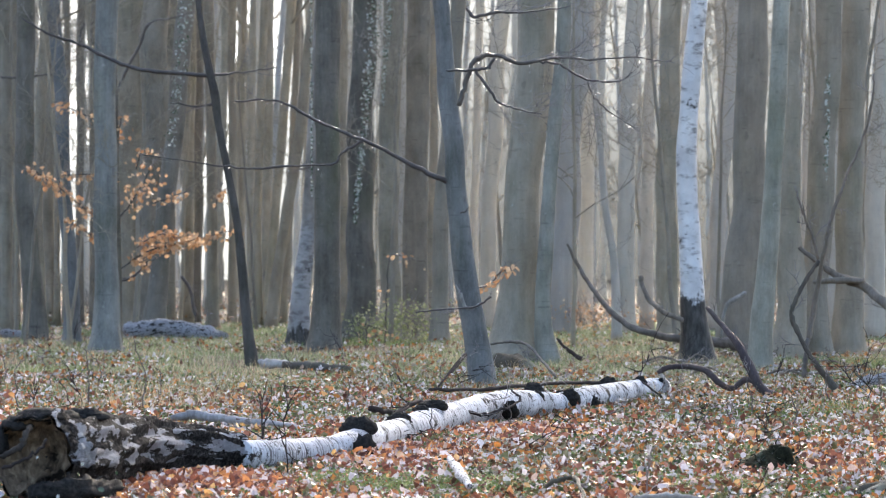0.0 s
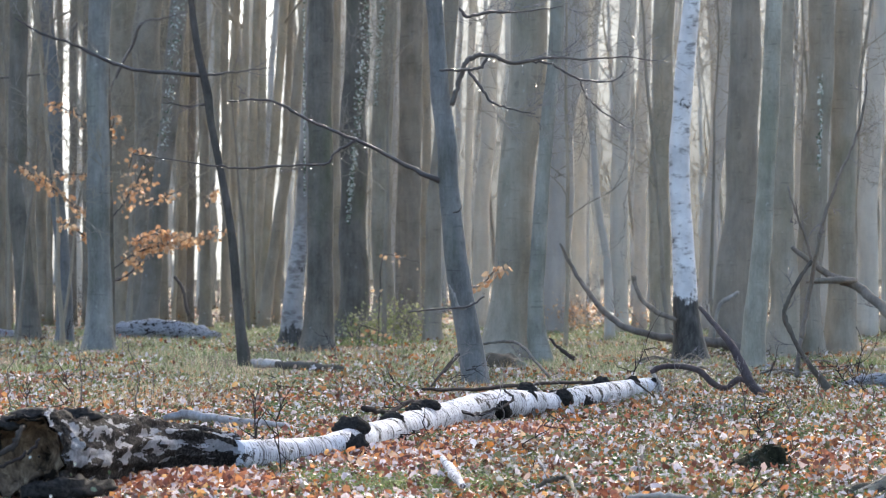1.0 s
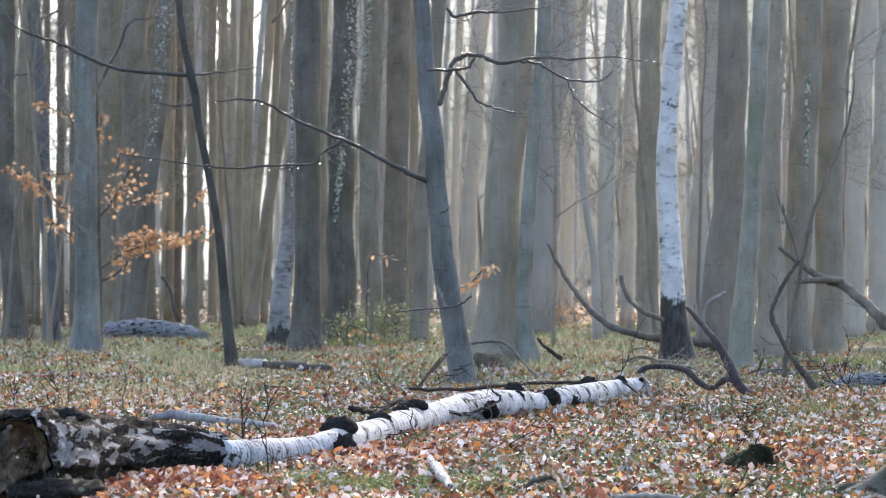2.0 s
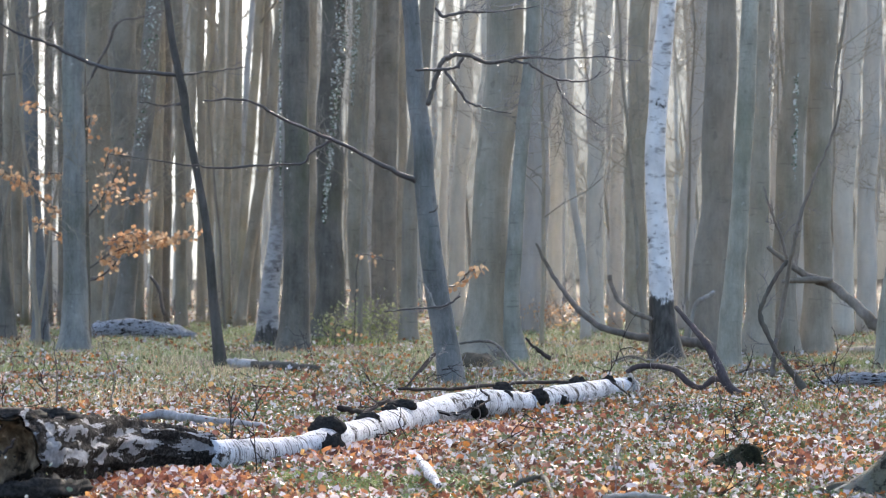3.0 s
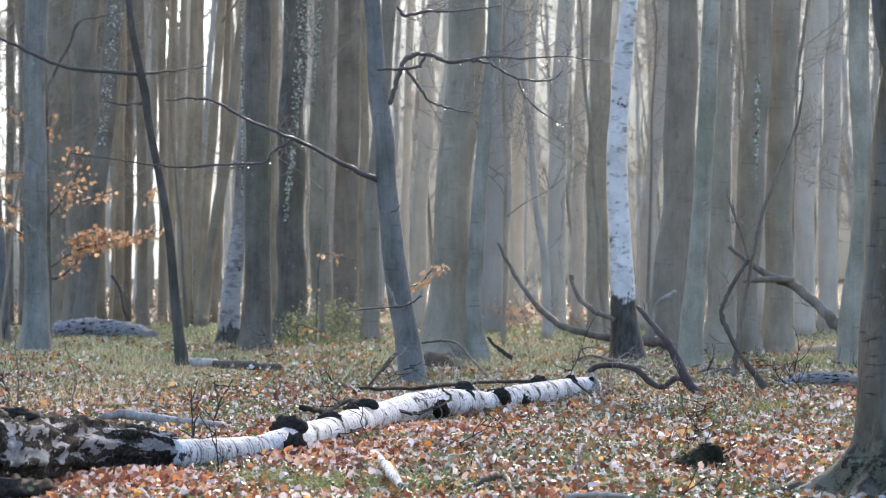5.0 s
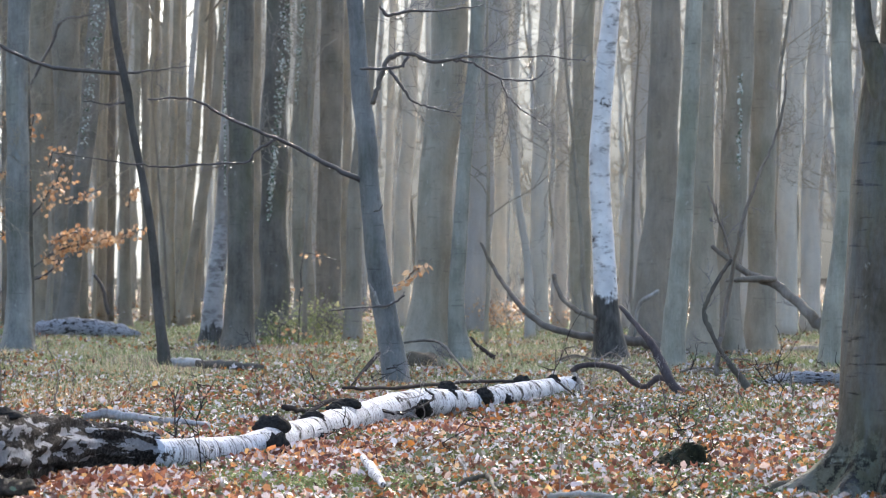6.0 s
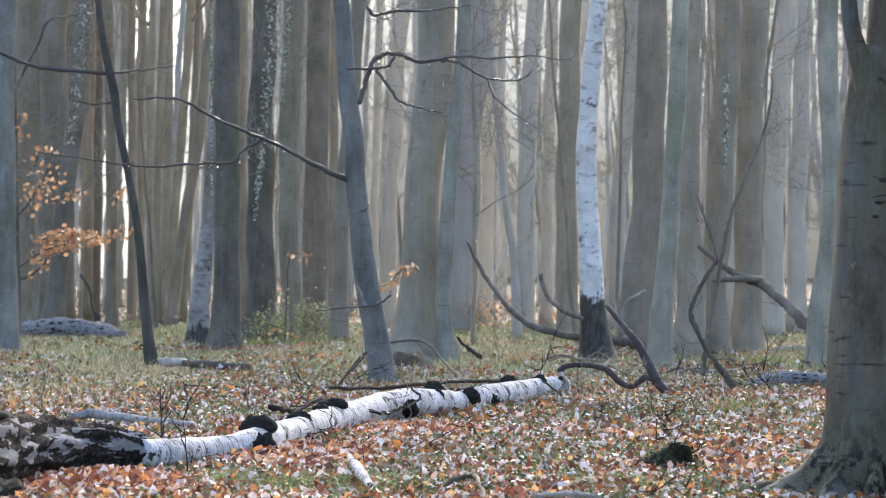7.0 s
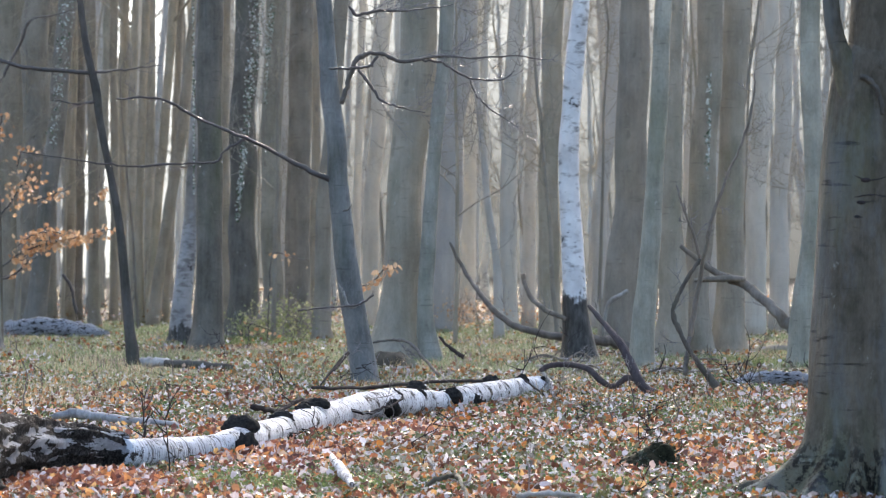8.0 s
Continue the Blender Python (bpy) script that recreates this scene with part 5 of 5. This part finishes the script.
        spike = smooth([(dx, dy, h * 0.2, w * 0.18), (dx + 0.02, dy, top * 0.75, w * 0.15), (dx + rng.normal() * 0.03, dy, top * 0.95, w * 0.08)], 4)
        part("splinter", tube(spike, 12, 0.7, seed=k, crust=0.3), moss_mat, root)
    a = rng.uniform(0, 2 * math.pi, leaves)
    r = w * 0.62 * rng.random(leaves) ** 0.5
    p = np.stack([np.cos(a) * r, np.sin(a) * r, 0.02 + h * 0.62 * (1 - (r / (w * 0.66)) ** 2) + rng.normal(size=leaves) * 0.02], 1)
    v, f = leaf_cloud(p, np.stack([np.cos(a), np.sin(a), 1 + 0 * a], 1) + rng.normal(size=(leaves, 3)) * 0.6, 0.036 * rng.uniform(0.6, 1.3, leaves), rng, 1.0)
    ob = new("ivy", fast_mesh("ivy", v, f, dark_ivy))
    ob.parent = root
    tagged(ob, "small dark ivy leaves")


stump("mossy_stump", 2.347, 22.177, 0.45, 0.27, "low rotten stump overgrown with dark ivy and moss")
stump("small_stump", 2.857, 34.091, 0.26, 0.11, "small blackened stump among leaves", 40, 2)
old_stump = thing("root_stump", 0.981, 44.595, -0.03, "rounded grey stump behind a leaning tree", "stump")
part("wood", tube(smooth([(0, 0, 0, 0.34), (0, 0, 0.10, 0.31), (0.01, 0, 0.19, 0.25), (0.02, 0, 0.24, 0.14), (0.02, 0, 0.25, 0.02)], 5), 26, 0.25, 0.25, 5, 2, crust=0.05), root_bark, old_stump)

dew(leaning, 90, 5, [
    [(-0.22, -0.232, 3.81, 0.032), (0.004, -0.232, 4.118, 0.032), (0.473, -0.232, 4.027, 0.028), (1.278, -0.232, 4.069, 0.014), (2.328, -0.232, 4.048, 0.007)],
    [(-0.437, -0.032, 2.541, 0.046), (-1.527, -0.032, 3.083, 0.025), (-2.526, -0.032, 3.555, 0.018), (-3.111, -0.032, 3.562, 0.011)],
    [(-1.513, -0.032, 3.062, 0.021), (-1.879, -0.032, 2.781, 0.018), (-2.864, -0.032, 2.724, 0.014), (-4.272, -0.032, 2.893, 0.007)],
    [(1.278, -0.232, 3.81, 0.014), (1.558, -0.232, 3.425, 0.011), (1.838, -0.232, 3.236, 0.007)],
    [(-0.109, -0.332, 3.93, 0.024), (0.191, -0.332, 3.525, 0.017), (0.715, -0.332, 3.385, 0.007)]])

# ---- withered leaves on twigs ----
host = thing("beech_sapling", -5.69, 54.3, 0, "thin young beech with withered orange leaves still on its twigs", "sapling")
branch(host, "stem", [(0.03, 0, -0.05, 0.06), (0.02, 0, 1.2, 0.052), (-0.02, 0, 3.0, 0.046), (-0.05, 0, 4.8, 0.042), (-0.09, 0, 6.6, 0.034), (-0.12, 0, 8.6, 0.014)], dim_bark, 10, 0.08, 4, 99, reach=0.8, kink=0.04)
sprig(host, [(-0.026, 0.000, 1.993, 0.018), (-0.569, 0.000, 2.487, 0.018), (-1.063, 0.000, 2.882, 0.013), (-1.556, 0.000, 3.198, 0.009)], 126, 100, 0.10)
sprig(host, [(-0.026, 0.000, 2.882, 0.018), (-0.372, 0.000, 3.079, 0.013), (-0.964, 0.000, 3.079, 0.009)], 46, 101, 0.08)
sprig(host, [(-0.026, 0.000, 1.796, 0.018), (-0.569, 0.000, 2.093, 0.013), (-0.915, 0.000, 2.339, 0.009)], 43, 102, 0.08)
sprig(host, [(-0.026, 0.000, 3.573, 0.013), (-0.372, 0.000, 4.018, 0.013), (-0.766, 0.000, 4.215, 0.009), (-1.112, 0.000, 4.363, 0.009)], 39, 103, 0.10)
sprig(host, [(-0.006, 0.000, 1.204, 0.018), (0.270, 0.000, 1.303, 0.018), (0.517, 0.000, 1.550, 0.013), (0.270, 0.000, 1.550, 0.009)], 25, 104, 0.06)
sprig(host, [(0.003, 0.000, 2.290, 0.018), (0.220, 0.000, 2.586, 0.013), (0.418, 0.000, 2.882, 0.013), (0.616, 0.000, 3.277, 0.009)], 82, 105, 0.16)
sprig(host, [(0.003, 0.000, 3.573, 0.013), (0.023, 0.000, 3.869, 0.013), (0.073, 0.000, 4.116, 0.009)], 25, 106, 0.08)
sprig(host, [(0.003, 0.000, 1.402, 0.017), (0.517, 0.000, 1.747, 0.017), (1.109, 0.000, 1.895, 0.013), (1.948, 0.000, 2.093, 0.009)], 180, 107, 0.12)
sprig(host, [(0.319, 0.000, 1.796, 0.013), (0.615, 0.000, 1.993, 0.013), (1.010, 0.000, 2.043, 0.013), (1.208, 0.000, 1.895, 0.009)], 144, 108, 0.14)
sprig(host, [(0.616, 0.000, 2.586, 0.013), (0.912, 0.000, 2.685, 0.009), (1.208, 0.000, 2.783, 0.009)], 25, 109, 0.1)
sprig(host, [(1.702, 0.000, 2.487, 0.013), (1.751, 0.000, 2.685, 0.009), (1.800, 0.000, 2.783, 0.009)], 18, 110, 0.06)
sprig(host, [(0.320, 0.000, 3.179, 0.013), (0.418, 0.000, 3.475, 0.009), (0.616, 0.000, 3.475, 0.009)], 18, 111, 0.1)
sprig(leaning, [(-0.24, -0.1, 1.2, 0.014), (0.097, 1.268, 1.282, 0.011), (0.221, 1.268, 1.427, 0.011), (0.402, 1.268, 1.500, 0.007)], 25, 112, 0.06)
shoot = thing("leafy_shoot", -1.40, 56.0, rise(-1.40, 56.0), "thin shoot with a few withered pale leaves", "sapling")
sprig(shoot, [(0, 0, 0, 0.012), (0.02, 0, 0.25, 0.011), (0.04, 0, 0.43, 0.01), (0.24, 0, 0.38, 0.008), (0.54, 0, 0.26, 0.006)], 12, 113, 0.10)
shoot = thing("leafy_shoot", -1.08, 58.0, rise(-1.08, 58.0), "tall thin shoot with withered pale leaves at its tip", "sapling")
sprig(shoot, [(0, 0, 0, 0.014), (0.03, 0, 0.9, 0.012), (0.09, 0, 1.658, 0.011), (0.4, 0, 1.658, 0.009), (0.77, 0, 1.553, 0.007)], 14, 114, 0.14)

# ---- ivy on the trunks ----
host_a = thing("ivy_vine", -2.062, 54.276, 0, "ivy that climbs a grey beech trunk", "ivy")
ivy(host_a, [(-0.188, 0, 2.882, 0.039), (-0.178, 0, 4.164, 0.049), (-0.178, 0, 5.546, 0.059), (-0.148, 0, 7.618, 0.069)], 3.0, 420, 1, 0.05, 0.35)
host_b = thing("ivy_vine", -1.708, 63.462, 0, "ivy that climbs a dark beech trunk", "ivy")
ivy(host_b, [(-0.072, -0.724, 2.527, 0.034), (0.019, -0.724, 3.439, 0.046), (0.122, -0.724, 4.58, 0.08), (0.236, -0.724, 5.721, 0.091), (0.316, -0.724, 6.861, 0.114), (0.35, -0.724, 8.572, 0.137)], -1.2, 700, 2, 0.06, 0.8)
host_c = thing("ivy_vine", -1.205, 67.623, 0, "ivy that climbs a beech trunk", "ivy")
ivy(host_c, [(-0.107, -0.821, 5.022, 0.036), (-0.058, -0.821, 5.994, 0.049), (0.015, -0.821, 6.844, 0.061), (0.063, -0.821, 8.423, 0.085)], -1.0, 380, 3, 0.055, 0.7)
host_d = thing("ivy_vine", 6.093, 50.926, 0, "strip of ivy on a brownish trunk", "ivy")
ivy(host_d, [(0.109, -0.621, 3.055, 0.023), (0.118, -0.621, 3.695, 0.037), (0.127, -0.621, 4.427, 0.037)], -1.0, 160, 4, 0.05, 0.6)
host_e = thing("ivy_vine", -6.344, 67.623, 0, "ivy on a leaning dark trunk", "ivy")
ivy(host_e, [(0.466, -0.821, 4.172, 0.085), (0.684, -0.821, 5.751, 0.109), (0.83, -0.821, 7.209, 0.134)], -1.5, 260, 5, 0.06, 0.9)


# ---- undergrowth ----
def scatter(count, rng, y0, y1, power=1.0, margin=0.4):
    """Random places on the forest floor inside the wedge that the camera sees."""
    u = rng.random(count) ** power
    y = y0 + (y1 - y0) * u
    x = (rng.random(count) * 0.345 - 0.160) * y + rng.normal(size=count) * margin
    return x, y


def litter(name, count, y0, y1, seed, size, lift, label, material, power=1.0, clump=None, tilt=0.55):
    rng = np.random.default_rng(seed)
    x, y = scatter(count, rng, y0, y1, power)
    if clump is not None:
        keep = np.array([noise.noise((a * 0.5, b * 0.35, 2.0)) + clump > rng.random() * 0.9 for a, b in zip(x, y)])
        x, y = x[keep], y[keep]
    n = len(x)
    z = np.array([rise(a, b) for a, b in zip(x, y)]) + 0.01 + rng.random(n) ** 2 * lift
    nrm = np.stack([rng.normal(size=n) * tilt, rng.normal(size=n) * tilt, np.ones(n)], 1)
    v, f = leaf_cloud(np.stack([x, y, z], 1), nrm, size * rng.uniform(0.45, 1.25, n), rng, curl=0.6, crumple=0.5)
    ob = new(name, fast_mesh(name, v, f, material))
    tagged(ob, label, "leaves", kind="stuff")


litter("fallen_leaves", 70000, 18.6, 42, 11, 0.050, 0.05, "brown, lilac-grey and pale fallen leaves, wet sheen in their colour", litter_mat, 1.1, tilt=0.7)
litter("orange_leaves", 23000, 18.6, 36, 13, 0.056, 0.075, "curled orange and rust-red leaves on top of the litter", orange_mat, 1.15, clump=0.32, tilt=0.85)
litter("fallen_leaves", 38000, 40, 90, 12, 0.058, 0.09, "scattered brown and pale fallen leaves in turf", litter_mat, 1.2, clump=0.25, tilt=0.8)
litter("orange_leaves", 12000, 33, 68, 14, 0.062, 0.09, "a few orange leaves in the turf", orange_mat, 1.1, clump=0.1, tilt=0.9)


def blades(name, count, y0, y1, seed, height, material, label, threshold=0.0, bend=0.5, field=0.3, wide=0.004):
    """Grass: narrow bent blades in patches."""
    rng = np.random.default_rng(seed)
    x, y = scatter(count, rng, y0, y1)
    keep = np.array([noise.noise((a * field, b * field * 0.6, 9.0)) > threshold + rng.normal() * 0.12 for a, b in zip(x, y)])
    x, y = x[keep], y[keep]
    n = len(x)
    z = np.array([rise(a, b) for a, b in zip(x, y)])
    h = height * rng.uniform(0.4, 1.2, n)
    a = rng.uniform(0, 2 * math.pi, n)
    lean = rng.normal(size=(n, 2)) * bend
    w = wide * (0.6 + rng.random(n)) * np.maximum(1.0, y / 40)
    p0 = np.stack([x, y, z], 1)
    side = np.stack([np.cos(a) * w, np.sin(a) * w, 0 * a], 1)
    mid = p0 + np.stack([lean[:, 0] * h * 0.35, lean[:, 1] * h * 0.35, h * 0.6], 1)
    tip = p0 + np.stack([lean[:, 0] * h, lean[:, 1] * h, h * 0.95], 1)
    v = np.stack([p0 - side, p0 + side, mid + side * 0.7, mid - side * 0.7, tip], 1).reshape(-1, 3)
    b = np.arange(n)[:, None] * 5
    f = np.concatenate([b + np.array([t]) for t in ((0, 1, 2), (0, 2, 3), (3, 2, 4))], 1).reshape(-1, 3)
    ob = new(name, fast_mesh(name, v, f, material))
    tagged(ob, label, "grass", kind="stuff")


blades("grass", 115000, 36, 78, 21, 0.10, grass_mat, "short green woodland grass in patches", -0.12)
blades("grass", 60000, 19, 39, 22, 0.075, grass_mat, "sparse short grass between fallen leaves", 0.05, field=0.8, wide=0.003)
blades("dry_grass", 20000, 31, 60, 23, 0.20, straw_mat, "pale dry grass stalks", 0.1, 0.35, 0.5, 0.0025)


def herbs(name, count, y0, y1, seed, threshold):
    rng = np.random.default_rng(seed)
    x, y = scatter(count, rng, y0, y1)
    keep = np.array([noise.noise((a * 1.1, b * 0.6, 20.0)) > threshold + rng.normal() * 0.08 for a, b in zip(x, y)])
    x, y = x[keep], y[keep]
    n = len(x)
    z = np.array([rise(a, b) for a, b in zip(x, y)]) + rng.random(n) * 0.07
    v, f = leaf_cloud(np.stack([x, y, z], 1), np.stack([rng.normal(size=n) * 0.6, rng.normal(size=n) * 0.6 - 0.3, np.ones(n)], 1), 0.032 * rng.uniform(0.6, 1.3, n), rng, 1.1)
    ob = new(name, fast_mesh(name, v, f, herb_mat))
    tagged(ob, "small green herbs and moss between fallen leaves", "herbs", kind="stuff")


def leaf_pile(x0, x1, y0, y1, count, seed, height):
    """Leaves blown together against the log."""
    rng = np.random.default_rng(seed)
    x, y = rng.uniform(x0, x1, count), rng.uniform(y0, y1, count)
    u, w = (x - x0) / (x1 - x0), (y - y0) / (y1 - y0)
    hump = np.clip(4 * u * (1 - u), 0, 1) * np.clip(4 * w * (1 - w), 0, 1)
    z = np.array([rise(a, b) for a, b in zip(x, y)]) + 0.01 + hump * rng.random(count) * height
    nrm = np.stack([rng.normal(size=count) * 0.9, rng.normal(size=count) * 0.9 - 0.3, np.ones(count)], 1)
    v, f = leaf_cloud(np.stack([x, y, z], 1), nrm, 0.062 * rng.uniform(0.5, 1.2, count), rng, curl=0.4, crumple=0.45)
    ob = new("leaf_pile", fast_mesh("leaf_pile", v, f, orange_mat))
    tagged(ob, "rust-red and orange leaves heaped along the fallen birch", "leaves", kind="stuff")


leaf_pile(-2.3, -0.9, 19.6, 22.4, 3200, 51, 0.11)
leaf_pile(-1.2, 0.3, 21.6, 25.4, 3000, 52, 0.09)
leaf_pile(-0.1, 1.6, 24.5, 30.0, 3200, 53, 0.08)


def tuft(x, y, w, h, count, seed, material=None):
    """A tuft of grass blades."""
    rng = np.random.default_rng(seed)
    root = thing("grass_tuft", x, y, rise(x, y), "small tuft of fresh green grass in leaves", "grass", "grass tufts")
    p = np.stack([rng.normal(size=count) * w * 0.4, rng.normal(size=count) * w * 0.5, np.zeros(count)], 1)
    a = rng.uniform(0, 2 * math.pi, count)
    hh = h * rng.uniform(0.4, 1.1, count)
    lean = rng.normal(size=(count, 2)) * 0.4
    wd = 0.0045 * max(1.0, y / 35)
    side = np.stack([np.cos(a) * wd, np.sin(a) * wd, 0 * a], 1)
    mid = p + np.stack([lean[:, 0] * hh * 0.3, lean[:, 1] * hh * 0.3, hh * 0.6], 1)
    tip = p + np.stack([lean[:, 0] * hh, lean[:, 1] * hh, hh * 0.95], 1)
    v = np.stack([p - side, p + side, mid + side * 0.7, mid - side * 0.7, tip], 1).reshape(-1, 3)
    b = np.arange(count)[:, None] * 5
    f = np.concatenate([b + np.array([t]) for t in ((0, 1, 2), (0, 2, 3), (3, 2, 4))], 1).reshape(-1, 3)
    ob = new("blade_clump", fast_mesh("blade_clump", v, f, green_mat))
    ob.parent = root
    tagged(ob, kind="stuff")


tuft(-1.785, 58.099, 0.9, 0.14, 300, 300)
tuft(-1.275, 58.929, 0.9, 0.16, 320, 301)
tuft(-0.623, 58.099, 0.7, 0.14, 200, 302)
tuft(2.573, 35.56, 0.22, 0.16, 120, 303)
tuft(5.992, 46.348, 0.8, 0.14, 260, 304)
tuft(6.313, 45.33, 0.8, 0.15, 260, 305)
tuft(-0.545, 20.833, 0.25, 0.07, 150, 306)
tuft(-0.36, 21.046, 0.3, 0.08, 170, 307)
tuft(-0.743, 20.522, 0.2, 0.06, 100, 308)
tuft(2.338, 21.046, 0.2, 0.09, 110, 309)
tuft(1.963, 20.522, 0.2, 0.07, 90, 310)
tuft(3.308, 22.297, 0.3, 0.1, 150, 311)
tuft(3.77, 31.132, 0.4, 0.12, 150, 312)
tuft(1.111, 27.049, 0.25, 0.09, 120, 313)
tuft(0.362, 20.729, 0.25, 0.08, 110, 314)
tuft(4.131, 31.731, 0.5, 0.13, 180, 315)
tuft(-4.712, 48.529, 0.8, 0.12, 220, 316)
tuft(-5.242, 43.421, 0.8, 0.12, 220, 317)


def moss_patch(x, y, w, d, count, seed):
    """A low cushion of moss and fresh herbs between the leaves."""
    rng = np.random.default_rng(seed)
    a, b = x + rng.normal(size=count) * w * 0.5, y + rng.normal(size=count) * d * 0.5
    keep = np.array([noise.noise((p * 4, q * 3, 5.0)) > -0.1 for p, q in zip(a, b)])
    a, b = a[keep], b[keep]
    n = len(a)
    z = np.array([rise(p, q) for p, q in zip(a, b)]) + 0.02 + rng.random(n) * 0.06
    v, f = leaf_cloud(np.stack([a, b, z], 1), np.stack([rng.normal(size=n) * 0.7, rng.normal(size=n) * 0.7 - 0.3, np.ones(n)], 1), 0.024 * rng.uniform(0.5, 1.3, n), rng, 1.1)
    ob = new("moss_patch", fast_mesh("moss_patch", v, f, green_mat))
    tagged(ob, "fresh green moss and herbs between fallen leaves", "moss", kind="stuff")


moss_patch(-0.15, 20.9, 0.75, 1.0, 2600, 61)
moss_patch(-0.75, 21.6, 0.3, 0.6, 500, 62)
moss_patch(1.8, 20.6, 0.35, 0.6, 500, 63)
herbs("green_herbs", 70000, 18.6, 41, 31, 0.05)


def brushwood():
    """Thin brush and brown leaves low down among the far trunks."""
    rng = np.random.default_rng(41)
    pieces = []
    for _ in range(260):
        y = rng.uniform(72, 125)
        x = rng.uniform(-0.16, 0.19) * y
        for ln, s in limb_lines((x, y, 0), (rng.normal() * 0.5, rng.normal() * 0.5, 1), rng.uniform(0.5, 1.8), 0.014, rng, 1):
            pieces.append(tube(ln, 3, cap=False))
    ob = new("brushwood", mesh("brushwood", joined(pieces), twig_bark))
    tagged(ob, "thin bare brush among the far trunks", "brush", kind="stuff")
    n = 9000
    y = rng.uniform(72, 130, n)
    x = rng.uniform(-0.16, 0.19, n) * y
    z = rng.random(n) ** 2.5 * 0.4
    v, f = leaf_cloud(np.stack([x, y, z], 1), rng.normal(size=(n, 3)), 0.06 * rng.uniform(0.6, 1.3, n), rng)
    ob = new("brush_leaves", fast_mesh("brush_leaves", v, f, litter_mat))
    tagged(ob, "brown leaves low among the far trunks", "leaves", kind="stuff")


brushwood()


def shrub(x, y, w, h, count, seed, label, material):
    rng = np.random.default_rng(seed)
    root = thing("shrub", x, y, 0, label, "shrub")
    pieces = []
    for _ in range(16):
        a = rng.uniform(0, 2 * math.pi)
        for ln, s in limb_lines((rng.normal() * w * 0.12, rng.normal() * w * 0.12, 0), (math.cos(a) * 0.6, math.sin(a) * 0.6, 1), h * rng.uniform(0.6, 1.1), 0.012, rng, 1):
            pieces.append(tube(ln, 3, cap=False))
    part("stem", joined(pieces), fine_bark, root)
    p = rng.normal(size=(count, 3)) * np.array([w * 0.3, w * 0.3, h * 0.22]) + np.array([0, 0, h * 0.45])
    p[:, 2] = np.abs(p[:, 2])
    v, f = leaf_cloud(p, rng.normal(size=(count, 3)), 0.05 * rng.uniform(0.6, 1.2, count), rng)
    ob = new("leaves", fast_mesh("leaves", v, f, material))
    ob.parent = root
    tagged(ob, "small yellow-green leaves")


shrub(-0.761, 60.662, 1.4, 0.9, 800, 1, "low yellow-green bush at the foot of the trunks", bush_leaf)
shrub(-1.409, 62.5, 0.8, 0.5, 500, 2, "low yellow-green bush at the foot of the trunks", bush_leaf)
shrub(3.137, 68.75, 2.0, 0.9, 500, 3, "thin shrub with a few withered orange leaves", beech_leaf)


def seedling(x, y, h, seed):
    """A thin bare shoot that stands in the leaves."""
    rng = np.random.default_rng(seed)
    root = thing("seedling", x, y, rise(x, y), "thin bare shoot standing in the fallen leaves", "seedling", "bare shoots")
    p = [(0, 0, 0, 0.010), (rng.normal() * 0.03, 0, h * 0.4, 0.006), (rng.normal() * 0.05, 0, h * 0.75, 0.005), (rng.normal() * 0.08, 0, h, 0.003)]
    branch(root, "shoot", p, twig_bark, 5, 0.1, 1, seed, reach=h * 0.35)


seedling(-3.774, 33, 0.75, 200)
seedling(-4.186, 37.5, 0.5, 201)
seedling(-3.153, 32.353, 0.8, 202)
seedling(-4.268, 31.132, 0.6, 203)
seedling(-5.311, 37.5, 0.5, 204)
seedling(-4.732, 37.5, 0.35, 205)
seedling(-5.318, 41.25, 0.4, 206)
seedling(-0.573, 37.5, 0.45, 207)
seedling(-1.921, 39.286, 0.5, 208)
seedling(-3.254, 35.87, 0.35, 209)
seedling(0.007, 37.5, 0.4, 210)
seedling(-0.946, 31.731, 0.4, 211)
seedling(1.411, 25.781, 0.3, 212)
seedling(3.091, 31.132, 0.5, 213)
seedling(3.186, 28.448, 0.4, 214)
seedling(2.617, 28.448, 0.35, 215)
seedling(2.218, 27.049, 0.3, 216)
seedling(0.62, 27.049, 0.3, 217)
seedling(-2.579, 35.106, 0.35, 218)
seedling(4.116, 33, 0.4, 219)
seedling(4.656, 33, 0.45, 220)
seedling(4.8, 35.87, 0.35, 221)
seedling(-0.521, 48.529, 0.6, 222)
seedling(2.3, 45.833, 0.4, 223)
seedling(5.189, 37.5, 0.3, 224)


def floor_twigs():
    """Thin fallen twigs and bramble shoots, too many to count."""
    rng = np.random.default_rng(77)
    pieces = []
    x, y = scatter(60, rng, 19, 60)
    for a, b in zip(x, y):
        lie = rng.random() < 0.8
        d = Vector((rng.normal(), rng.normal() * 0.6, 0.08 if lie else rng.uniform(0.6, 1.6))).normalized()
        for ln, s in limb_lines((a, b, rise(a, b) + 0.03), d, rng.uniform(0.25, 0.7), rng.uniform(0.004, 0.009), rng, 1):
            ln[:, 2] = np.maximum(ln[:, 2] - (0.10 * np.linspace(0, 1, len(ln)) if lie else 0), rise(a, b) + 0.015)
            ln[:, 3] = np.maximum(ln[:, 3], 0.0028)
            pieces.append(tube(ln, 4, cap=False))
    ob = new("fallen_twigs", mesh("fallen_twigs", joined(pieces), wet_bark))
    tagged(ob, "thin dark twigs and bramble shoots on the forest floor", "twigs", kind="stuff")


floor_twigs()
